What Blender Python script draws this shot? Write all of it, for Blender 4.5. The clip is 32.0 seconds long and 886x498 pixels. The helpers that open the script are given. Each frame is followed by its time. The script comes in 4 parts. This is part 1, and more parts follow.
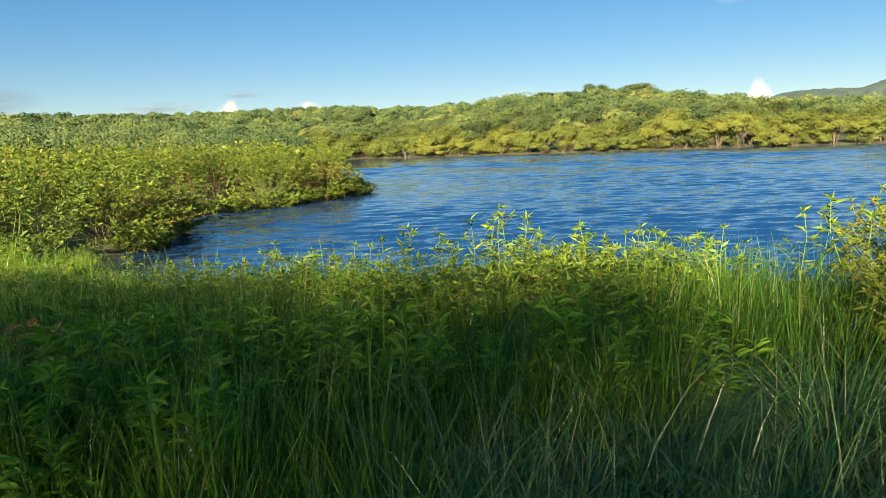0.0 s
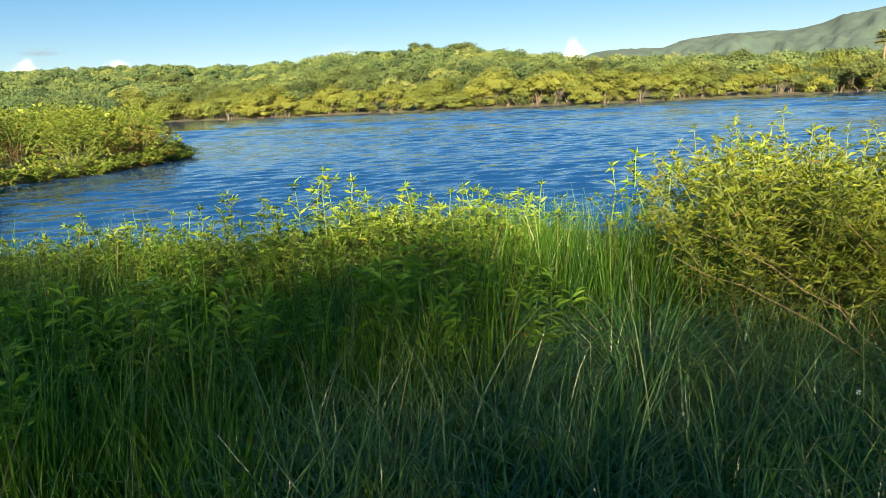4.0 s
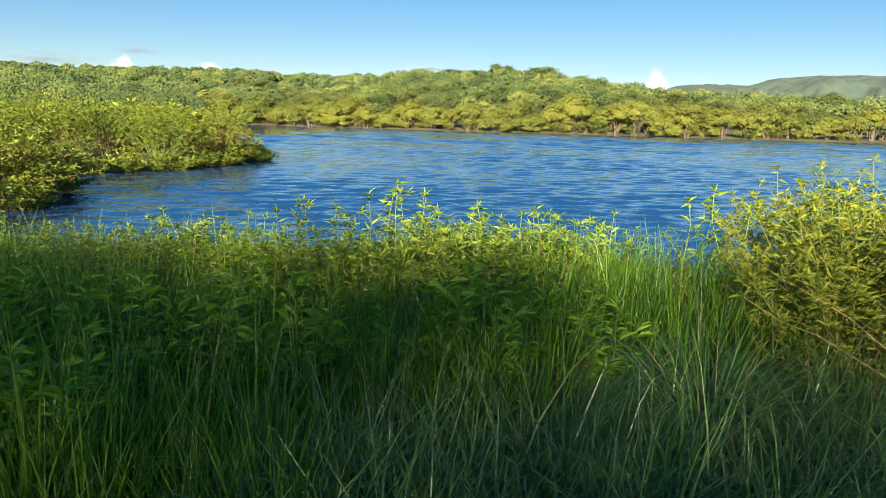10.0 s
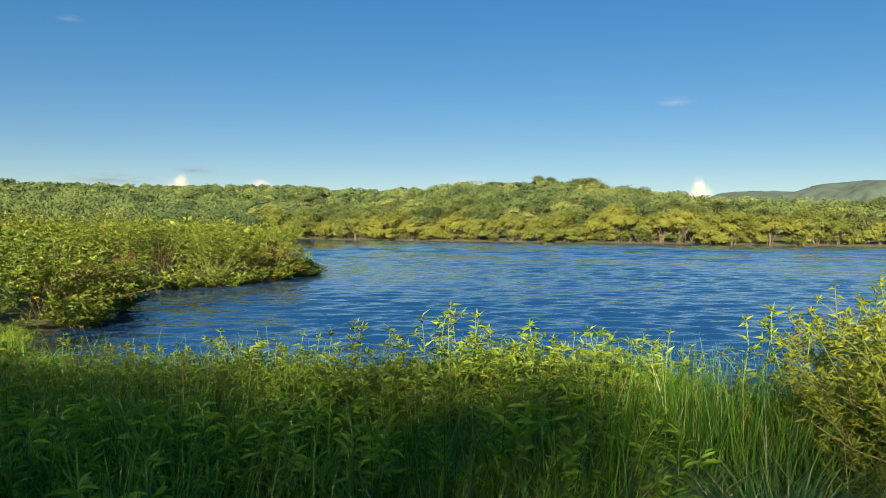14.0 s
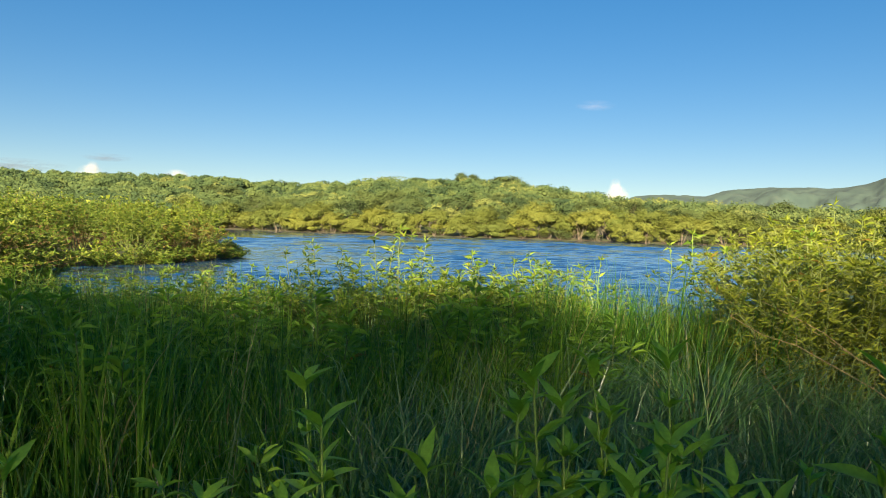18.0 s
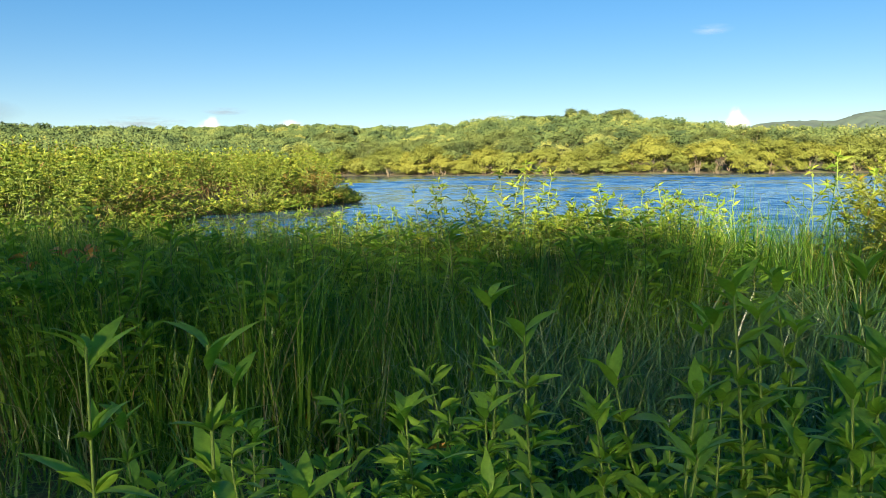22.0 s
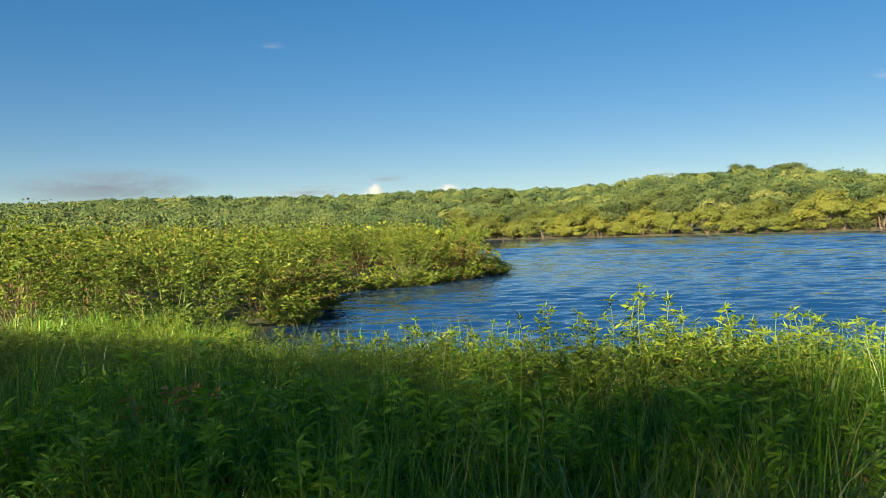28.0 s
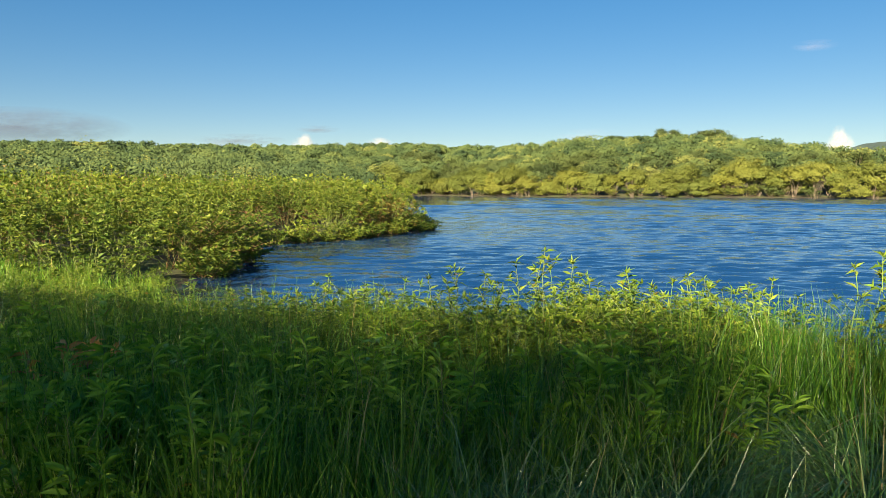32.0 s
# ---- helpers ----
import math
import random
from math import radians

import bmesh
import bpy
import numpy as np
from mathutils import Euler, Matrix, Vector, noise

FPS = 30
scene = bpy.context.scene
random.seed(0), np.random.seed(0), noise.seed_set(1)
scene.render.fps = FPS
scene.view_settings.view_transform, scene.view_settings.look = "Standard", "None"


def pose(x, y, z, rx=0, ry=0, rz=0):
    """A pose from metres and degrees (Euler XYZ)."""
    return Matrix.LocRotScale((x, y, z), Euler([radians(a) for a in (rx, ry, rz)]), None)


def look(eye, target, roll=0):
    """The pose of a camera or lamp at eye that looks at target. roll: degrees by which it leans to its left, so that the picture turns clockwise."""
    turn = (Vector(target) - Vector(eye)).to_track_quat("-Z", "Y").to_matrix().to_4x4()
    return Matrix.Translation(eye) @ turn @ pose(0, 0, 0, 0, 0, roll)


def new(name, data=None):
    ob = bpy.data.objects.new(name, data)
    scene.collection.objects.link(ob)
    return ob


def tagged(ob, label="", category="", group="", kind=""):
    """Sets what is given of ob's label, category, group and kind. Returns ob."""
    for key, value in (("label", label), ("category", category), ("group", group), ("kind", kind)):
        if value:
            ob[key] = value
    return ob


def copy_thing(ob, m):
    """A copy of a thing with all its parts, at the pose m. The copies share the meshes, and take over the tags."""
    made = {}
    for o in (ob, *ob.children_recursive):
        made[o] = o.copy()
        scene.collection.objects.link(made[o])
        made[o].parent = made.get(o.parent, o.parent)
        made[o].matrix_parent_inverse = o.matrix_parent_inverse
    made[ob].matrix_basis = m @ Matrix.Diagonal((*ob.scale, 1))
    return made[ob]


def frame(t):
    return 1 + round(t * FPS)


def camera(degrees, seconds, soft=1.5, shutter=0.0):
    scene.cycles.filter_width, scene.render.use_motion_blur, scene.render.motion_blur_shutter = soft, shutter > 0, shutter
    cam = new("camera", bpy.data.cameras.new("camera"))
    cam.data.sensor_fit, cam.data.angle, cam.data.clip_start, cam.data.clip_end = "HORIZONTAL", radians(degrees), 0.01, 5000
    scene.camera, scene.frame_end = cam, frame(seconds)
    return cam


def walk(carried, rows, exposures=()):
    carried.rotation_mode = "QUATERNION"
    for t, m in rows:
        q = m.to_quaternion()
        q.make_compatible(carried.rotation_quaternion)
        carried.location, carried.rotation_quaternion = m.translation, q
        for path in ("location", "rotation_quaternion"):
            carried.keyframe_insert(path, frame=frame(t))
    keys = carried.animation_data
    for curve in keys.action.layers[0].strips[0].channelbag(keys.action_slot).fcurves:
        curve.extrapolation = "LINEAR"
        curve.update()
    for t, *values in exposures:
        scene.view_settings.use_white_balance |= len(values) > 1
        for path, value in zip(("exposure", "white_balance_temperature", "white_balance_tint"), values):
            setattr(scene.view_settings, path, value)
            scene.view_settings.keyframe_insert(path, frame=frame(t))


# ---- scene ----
cam = camera(59.66, 32.0, soft=0.9)
# seconds, eye x, y, z, turn to the right, tilt up, lean to the left (degrees)
PATH = [
    (0, -0.015, 0.002, 1.972, -6.22, -7.64, -2.15),
    (0.5, 0.002, 0.012, 1.976, -4.51, -7.36, -2.42),
    (1, -0.002, -0.014, 1.991, -3.75, -7.50, -2.53),
    (1.5, 0.004, 0.017, 1.994, -3.57, -7.50, -2.73),
    (2, 0.022, 0.059, 1.999, -2.06, -7.45, -3.02),
    (2.5, 0.021, 0.051, 1.987, 1.63, -8.53, -2.68),
    (3, 0.028, 0.043, 1.980, 4.05, -9.98, -2.85),
    (3.5, 0.026, 0.048, 1.976, 5.76, -11.08, -2.57),
    (5.5, 0.041, 0.037, 1.991, 6.40, -10.16, -2.83),
    (6, 0.039, 0.015, 1.993, 6.32, -9.36, -2.27),
    (6.5, 0.047, 0.022, 1.994, 5.74, -8.24, -1.21),
    (7, 0.043, 0.028, 1.987, 4.60, -6.50, -1.52),
    (7.5, 0.028, 0.022, 1.986, 3.39, -6.15, -1.53),
    (8, -0.000, 0.017, 1.974, 2.61, -6.34, -0.65),
    (8.5, -0.014, 0.005, 1.959, 1.04, -7.19, 0.86),
    (9, 0.000, 0.000, 1.950, 0.00, -8.46, 1.42),
    (9.5, 0.025, 0.007, 1.933, 0.25, -9.65, 1.42),
    (10, 0.010, 0.033, 1.977, 1.22, -9.59, 1.37),
    (10.5, -0.009, 0.026, 2.006, 1.21, -8.18, 0.96),
    (11, -0.014, 0.023, 2.023, 1.06, -6.53, 0.87),
    (11.5, -0.016, 0.021, 2.028, 0.70, -4.71, 0.84),
    (12, -0.031, 0.019, 2.031, 0.12, -3.57, 1.13),
    (12.5, -0.043, 0.018, 2.044, -0.81, -2.70, 1.09),
    (13, -0.048, 0.001, 2.052, -1.83, -1.82, 0.80),
    (13.5, -0.047, -0.004, 2.059, -2.03, -1.49, 0.58),
    (15.5, -0.006, 0.011, 1.954, -2.95, -1.57, -0.20),
    (16, -0.003, 0.013, 1.734, -0.94, -2.51, -0.47),
    (16.5, -0.077, -0.134, 1.570, 4.61, -2.35, -1.80),
    (17, -0.162, -0.210, 1.572, 4.88, -1.71, -1.81),
    (17.5, -0.200, -0.289, 1.568, 4.07, -1.48, -0.46),
    (18, -0.229, -0.334, 1.566, 3.58, -1.61, 1.65),
    (18.5, -0.269, -0.374, 1.560, 1.66, -2.41, 1.59),
    (19, -0.290, -0.377, 1.564, -0.24, -2.91, 1.84),
    (19.5, -0.308, -0.384, 1.576, -2.08, -3.46, 1.49),
    (20, -0.328, -0.358, 1.583, -3.22, -3.23, 0.92),
    (20.5, -0.330, -0.353, 1.575, -4.00, -3.05, -0.22),
    (21, -0.318, -0.346, 1.553, -4.56, -3.35, -0.47),
    (21.5, -0.325, -0.361, 1.530, -4.57, -4.57, -0.82),
    (22, -0.339, -0.358, 1.532, -4.59, -6.08, -0.71),
    (22.5, -0.288, -0.321, 1.512, -4.68, -6.62, -0.69),
    (23, -0.149, -0.203, 1.435, -4.71, -7.18, -1.00),
    (23.5, -0.056, -0.113, 1.485, -6.34, -8.45, -7.78),
    (24, -0.042, -0.064, 1.734, -6.52, -9.74, -7.17),
    (24.5, -0.043, -0.045, 1.876, -6.36, -8.37, -6.05),
    (25, -0.082, -0.029, 1.945, -6.00, -5.13, -3.19),
    (25.5, -0.071, -0.059, 1.968, -6.50, -3.41, -0.95),
    (26, -0.070, -0.111, 1.967, -10.93, -3.05, 0.10),
    (26.5, -0.079, -0.125, 1.974, -14.11, -2.76, 0.45),
    (28.5, 0.019, -0.059, 1.954, -16.05, -0.68, -2.64),
    (29, 0.048, -0.048, 1.949, -15.03, -0.04, -3.81),
    (29.5, 0.071, -0.049, 1.949, -13.31, 0.03, -4.38),
    (30, 0.071, -0.047, 1.959, -12.21, -0.02, -4.58),
    (30.5, 0.093, -0.082, 1.965, -9.31, -2.36, -1.12),
    (31, 0.126, -0.094, 1.975, -9.10, -4.02, -0.55),
    (31.5, 0.132, -0.098, 1.982, -9.71, -4.93, -0.38),
    (32, 0.122, -0.093, 1.992, -10.94, -4.72, -0.12),
]


def eye_pose(x, y, z, turn, tilt, lean):
    a, b = radians(turn), radians(tilt)
    way = Vector((math.sin(a) * math.cos(b), math.cos(a) * math.cos(b), math.sin(b)))
    eye = Vector((x, y, z))
    return look(eye, eye + way, lean)


EXPOSURE = [(0.0, 1.95), (1.0, 2.05), (3.5, 2.10), (6.0, 2.03), (8.0, 2.00), (9.5, 2.10), (10.5, 2.0), (13.0, 1.70), (15.5, 1.72), (19.0, 1.97), (21.0, 2.05), (22.0, 2.22), (23.0, 2.25),
            (24.0, 2.42), (26.0, 1.76), (29.0, 1.75), (32.0, 1.85)]
walk(cam, [(r[0], eye_pose(*r[1:])) for r in PATH], EXPOSURE)

# ---- world and sun ----
SUN_AZ, SUN_EL = radians(193.0), radians(18.0)     # compass bearing from +y towards +x
world = bpy.data.worlds.new("world")
scene.world = world
world.use_nodes = True
wn, wl = world.node_tree.nodes, world.node_tree.links
sky = wn.new("ShaderNodeTexSky")
sky.sky_type, sky.sun_disc = "NISHITA", False
sky.sun_elevation, sky.sun_rotation = SUN_EL, SUN_AZ
sky.altitude, sky.air_density, sky.dust_density, sky.ozone_density = 1500.0, 1.0, 0.05, 2.5
wn["Background"].inputs[1].default_value = 0.058
deep = wn.new("ShaderNodeHueSaturation")
deep.inputs["Hue"].default_value = 0.506
deep.inputs["Saturation"].default_value = 1.7
even = wn.new("ShaderNodeGamma")
even.inputs["Gamma"].default_value = 0.64
wl.new(sky.outputs[0], even.inputs["Color"])
wl.new(even.outputs[0], deep.inputs["Color"])
wl.new(deep.outputs[0], wn["Background"].inputs[0])

sun_data = bpy.data.lights.new("sun", "SUN")
sun_data.energy, sun_data.angle, sun_data.color = 5.3, radians(1.0), (1.0, 0.82, 0.54)
sun = new("sun", sun_data)
sun_from = Vector((math.sin(SUN_AZ) * math.cos(SUN_EL), math.cos(SUN_AZ) * math.cos(SUN_EL), math.sin(SUN_EL)))
sun.matrix_world = look(sun_from * 50, (0, 0, 0))

rng = np.random.default_rng(7)


# ---- materials ----
def shader(name):
    m = bpy.data.materials.new(name)
    m.use_nodes = True
    n, l = m.node_tree.nodes, m.node_tree.links
    return m, n, l, n["Principled BSDF"], n["Material Output"]


def ramp(n, l, source, *stops):
    r = n.new("ShaderNodeValToRGB")
    while len(r.color_ramp.elements) < len(stops):
        r.color_ramp.elements.new(0.5)
    for e, (p, c) in zip(r.color_ramp.elements, stops):
        e.position, e.color = p, (*c, 1)
    l.new(source, r.inputs[0])
    return r.outputs[0]


def mixed(n, l, fac, a, b, kind="MIX"):
    m = n.new("ShaderNodeMix")
    m.data_type, m.blend_type = "RGBA", kind
    for sock, v in ((m.inputs[0], fac), (m.inputs[6], a), (m.inputs[7], b)):
        if hasattr(v, "links"):
            l.new(v, sock)
        else:
            sock.default_value = v if not isinstance(v, tuple) else (*v, 1)
    return m.outputs[2]


def noise_of(n, l, scale, detail=3.0, rough=0.55, stretch=None):
    c = n.new("ShaderNodeTexCoord").outputs["Object"]
    if stretch:
        mp = n.new("ShaderNodeMapping")
        mp.inputs["Scale"].default_value = stretch
        l.new(c, mp.inputs[0])
        c = mp.outputs[0]
    t = n.new("ShaderNodeTexNoise")
    t.inputs["Scale"].default_value, t.inputs["Detail"].default_value, t.inputs["Roughness"].default_value = scale, detail, rough
    l.new(c, t.inputs["Vector"])
    return t.outputs["Fac"]


def leaf_material(name, dark, mid, light, odd=None, odd_share=0.04, through_light=0.3, rough=0.5, patch=9.0, depth=0.18, gloss=0.3):
    """Living leaves: colour varies leaf by leaf and plant by plant, some light passes through the blade."""
    m, n, l, b, out = shader(name)
    geo = n.new("ShaderNodeNewGeometry").outputs["Random Per Island"]
    info = n.new("ShaderNodeObjectInfo").outputs["Random"]
    col = ramp(n, l, geo, (0.0, dark), (0.5, mid), (1.0, light))
    if odd:
        pick = n.new("ShaderNodeMath")
        pick.operation = "FRACT"
        scaled = n.new("ShaderNodeMath")
        scaled.operation = "MULTIPLY"
        scaled.inputs[1].default_value = 37.7
        l.new(geo, scaled.inputs[0])
        l.new(scaled.outputs[0], pick.inputs[0])
        few = n.new("ShaderNodeMath")
        few.operation = "LESS_THAN"
        few.inputs[1].default_value = odd_share
        l.new(pick.outputs[0], few.inputs[0])
        col = mixed(n, l, few.outputs[0], col, odd)
    plant = ramp(n, l, info, (0.0, (0.7, 0.78, 0.8)), (1.0, (1.15, 1.1, 1.0)))
    col = mixed(n, l, 1.0, col, plant, "MULTIPLY")
    blotch = ramp(n, l, noise_of(n, l, patch), (0.3, (1 - depth,) * 3), (0.7, (1 + depth * 0.6,) * 3))
    col = mixed(n, l, 1.0, col, blotch, "MULTIPLY")
    l.new(col, b.inputs["Base Color"])
    b.inputs["Roughness"].default_value = rough
    b.inputs["Specular IOR Level"].default_value = gloss
    tr = n.new("ShaderNodeBsdfTranslucent")
    warm = mixed(n, l, 1.0, col, (1.15, 1.1, 0.55), "MULTIPLY")
    l.new(warm, tr.inputs[0])
    mx = n.new("ShaderNodeMixShader")
    mx.inputs[0].default_value = through_light
    l.new(b.outputs[0], mx.inputs[1])
    l.new(tr.outputs[0], mx.inputs[2])
    l.new(mx.outputs[0], out.inputs[0])
    return m


def bark_material(name, dark, light, scale=14.0):
    m, n, l, b, out = shader(name)
    f = noise_of(n, l, scale, 5.0, 0.6, (1, 1, 0.25))
    l.new(ramp(n, l, f, (0.3, dark), (0.7, light)), b.inputs["Base Color"])
    b.inputs["Roughness"].default_value = 0.85
    bump = n.new("ShaderNodeBump")
    bump.inputs["Strength"].default_value, bump.inputs["Distance"].default_value = 0.5, 0.01
    l.new(f, bump.inputs["Height"])
    l.new(bump.outputs[0], b.inputs["Normal"])
    return m


def ground_material():
    m, n, l, b, out = shader("earth_and_scrub")
    big = ramp(n, l, noise_of(n, l, 0.035, 6.0, 0.6), (0.35, (0.05, 0.075, 0.022)), (0.5, (0.085, 0.11, 0.03)), (0.68, (0.13, 0.13, 0.05)))
    soil = ramp(n, l, noise_of(n, l, 6.0, 6.0, 0.65), (0.3, (0.03, 0.024, 0.015)), (0.6, (0.07, 0.055, 0.033)), (0.8, (0.10, 0.09, 0.05)))
    where = ramp(n, l, noise_of(n, l, 0.4, 4.0), (0.42, (0, 0, 0)), (0.6, (1, 1, 1)))
    l.new(mixed(n, l, where, soil, big), b.inputs["Base Color"])
    b.inputs["Roughness"].default_value = 0.95
    bump = n.new("ShaderNodeBump")
    bump.inputs["Strength"].default_value, bump.inputs["Distance"].default_value = 0.7, 0.05
    l.new(noise_of(n, l, 9.0, 6.0, 0.7), bump.inputs["Height"])
    l.new(bump.outputs[0], b.inputs["Normal"])
    return m


def water_material():
    m, n, l, b, out = shader("lake_water")
    tint = ramp(n, l, noise_of(n, l, 0.05, 3.0), (0.3, (0.0055, 0.036, 0.12)), (0.7, (0.009, 0.048, 0.15)))
    l.new(tint, b.inputs["Base Color"])
    b.inputs["Roughness"].default_value = 0.06
    b.inputs["IOR"].default_value = 1.33
    prev = None
    sheltered = n.new("ShaderNodeAttribute")
    sheltered.attribute_name = "ripple"
    wind = sheltered.outputs["Fac"]
    for scale, dist, stretch in ((7.0, 0.006, (0.6, 1.0, 1.0)), (2.4, 0.022, (0.6, 1.0, 1.0))):
        bump = n.new("ShaderNodeBump")
        bump.inputs["Strength"].default_value, bump.inputs["Distance"].default_value = 1.0, dist
        l.new(noise_of(n, l, scale, 2.0, 0.5, stretch), bump.inputs["Height"])
        l.new(wind, bump.inputs["Strength"])
        if prev:
            l.new(prev.outputs[0], bump.inputs["Normal"])
        prev = bump
    l.new(prev.outputs[0], b.inputs["Normal"])
    return m


def mountain_material():
    m, n, l, b, out = shader("haze_tinted_forest")
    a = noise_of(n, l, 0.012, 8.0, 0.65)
    # the blue-green of distance haze is mixed into the forest's base colour
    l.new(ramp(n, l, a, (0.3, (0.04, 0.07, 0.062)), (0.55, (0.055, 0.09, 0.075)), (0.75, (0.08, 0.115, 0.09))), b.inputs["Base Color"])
    b.inputs["Roughness"].default_value = 1.0
    return m


M_GROUND, M_WATER, M_MOUNT = ground_material(), water_material(), mountain_material()
M_SHORE = leaf_material("shore_tree_leaves", (0.138, 0.165, 0.0308), (0.163, 0.189, 0.0352), (0.193, 0.209, 0.0396), None, 0, 0.18, 0.7, 0.25, 0.3)
M_HILL = leaf_material("hill_tree_leaves", (0.0726, 0.106, 0.033), (0.0902, 0.125, 0.0374), (0.116, 0.15, 0.0418), None, 0, 0.12, 0.7, 0.09, 0.4)
M_DARK = leaf_material("dark_tree_leaves", (0.05, 0.075, 0.026), (0.062, 0.09, 0.028), (0.075, 0.105, 0.032), None, 0, 0.12, 0.7, 0.15, 0.35)
M_SHRUB = leaf_material("shrub_leaves", (0.077, 0.138, 0.0209), (0.16, 0.231, 0.033), (0.286, 0.33, 0.0506), (0.24, 0.16, 0.05), 0.012, 0.34, 0.55)
M_WEED = leaf_material("willowy_weed_leaves", (0.11, 0.2, 0.021), (0.18, 0.28, 0.03), (0.29, 0.36, 0.05), (0.3, 0.19, 0.04), 0.015, 0.34)
M_BUSH = leaf_material("willowy_bush_leaves", (0.17, 0.225, 0.022), (0.25, 0.305, 0.03), (0.35, 0.38, 0.05), (0.3, 0.2, 0.04), 0.015, 0.38)
M_BROAD = leaf_material("broad_weed_leaves", (0.13, 0.28, 0.028), (0.2, 0.38, 0.036), (0.27, 0.44, 0.05), (0.28, 0.17, 0.04), 0.01, 0.45)
M_GRASS = leaf_material("tall_grass_blades", (0.035, 0.115, 0.01), (0.085, 0.225, 0.018), (0.24, 0.38, 0.045), (0.42, 0.36, 0.15), 0.02, 0.3, 0.38, gloss=0.4)
M_BLUE = leaf_material("drooping_grass_blades", (0.04, 0.12, 0.025), (0.085, 0.2, 0.04), (0.2, 0.32, 0.085), (0.4, 0.34, 0.16), 0.02, 0.3, 0.34, gloss=0.6)
M_PALE = leaf_material("pale_grass_blades", (0.1, 0.19, 0.05), (0.17, 0.26, 0.08), (0.28, 0.35, 0.14), (0.45, 0.37, 0.18), 0.04, 0.25, 0.36, gloss=0.6)
M_STRAW = leaf_material("dry_straw", (0.2, 0.14, 0.06), (0.34, 0.25, 0.12), (0.5, 0.41, 0.22), None, 0, 0.15, 0.6)


def woods_material():
    """Far crowns: each has a tone of its own, from dark olive to yellow-green, with slight scatter leaf by leaf."""
    m, n, l, b, out = shader("far_woods_leaves")
    at = n.new("ShaderNodeAttribute")
    at.attribute_name = "tone"
    col = ramp(n, l, at.outputs["Fac"], (0.0, (0.036, 0.062, 0.028)), (0.35, (0.067, 0.102, 0.037)), (0.75, (0.104, 0.137, 0.043)), (0.95, (0.157, 0.175, 0.05)))
    one = ramp(n, l, n.new("ShaderNodeNewGeometry").outputs["Random Per Island"], (0.0, (0.93,) * 3), (1.0, (1.07,) * 3))
    col = mixed(n, l, 1.0, col, one, "MULTIPLY")
    l.new(col, b.inputs["Base Color"])
    b.inputs["Roughness"].default_value = 0.8
    b.inputs["Specular IOR Level"].default_value = 0.1
    return m


M_WOOD = woods_material()
M_BARK = bark_material("pale_bark", (0.09, 0.07, 0.05), (0.22, 0.18, 0.135))
M_STEM = bark_material("green_stem", (0.1, 0.14, 0.03), (0.19, 0.22, 0.06), 40.0)
M_GREEN = bark_material("fresh_green_stem", (0.12, 0.2, 0.03), (0.2, 0.29, 0.05), 40.0)
M_RED = bark_material("reddish_stem", (0.16, 0.085, 0.04), (0.3, 0.19, 0.08), 40.0)
M_BROWN = leaf_material("red_brown_leaves", (0.14, 0.12, 0.03), (0.26, 0.2, 0.05), (0.34, 0.24, 0.07), (0.12, 0.19, 0.03), 0.35)
M_PALM = leaf_material("palm_fronds", (0.12, 0.15, 0.06), (0.19, 0.22, 0.08), (0.27, 0.28, 0.12))
M_ORANGE = leaf_material("withered_leaves", (0.3, 0.13, 0.04), (0.38, 0.2, 0.05), (0.36, 0.25, 0.07), None, 0, 0.3)


# ---- mesh helpers ----
def tri_mesh(name, verts, tris, mat, smooth=False):
    verts, tris = np.asarray(verts, np.float32), np.asarray(tris, np.int32)
    me = bpy.data.meshes.new(name)
    me.vertices.add(len(verts))
    me.vertices.foreach_set("co", verts.ravel())
    me.loops.add(tris.size)
    me.loops.foreach_set("vertex_index", tris.ravel())
    me.polygons.add(len(tris))
    me.polygons.foreach_set("loop_start", np.arange(0, tris.size, 3, dtype=np.int32))
    if smooth:
        me.polygons.foreach_set("use_smooth", np.ones(len(tris), bool))
    me.update(calc_edges=True)
    me.materials.append(mat)
    return me


def join(*pieces):
    vs, fs, k = [], [], 0
    for v, f in pieces:
        vs.append(v)
        fs.append(f + k)
        k += len(v)
    return np.concatenate(vs), np.concatenate(fs)


def unit(v):
    return v / np.maximum(np.linalg.norm(v, axis=-1, keepdims=True), 1e-9)


FINE = (np.array([(0, 0, 0), (.28, -.4, .10), (.28, 0, 0), (.28, .4, .10), (.62, -.36, .04), (.62, 0, -.06), (.62, .36, .04), (1, 0, -.22)]),
        np.array([(0, 1, 2), (0, 2, 3), (1, 4, 5), (1, 5, 2), (2, 5, 6), (2, 6, 3), (4, 7, 5), (5, 7, 6)]))
MID = (np.array([(0, 0, 0), (.42, -.5, .12), (.45, 0, -.02), (.42, .5, .12), (1, 0, -.2)]), np.array([(0, 1, 2), (0, 2, 3), (1, 4, 2), (2, 4, 3)]))
FLAKE = (np.array([(0, -.5, 0), (0, .5, 0), (1, 0, -.1)]), np.array([(0, 2, 1)]))
COARSE = (np.array([(0, 0, 0), (.42, -.5, .08), (.42, .5, .08), (1, 0, -.14)]), np.array([(0, 1, 2), (1, 3, 2)]))


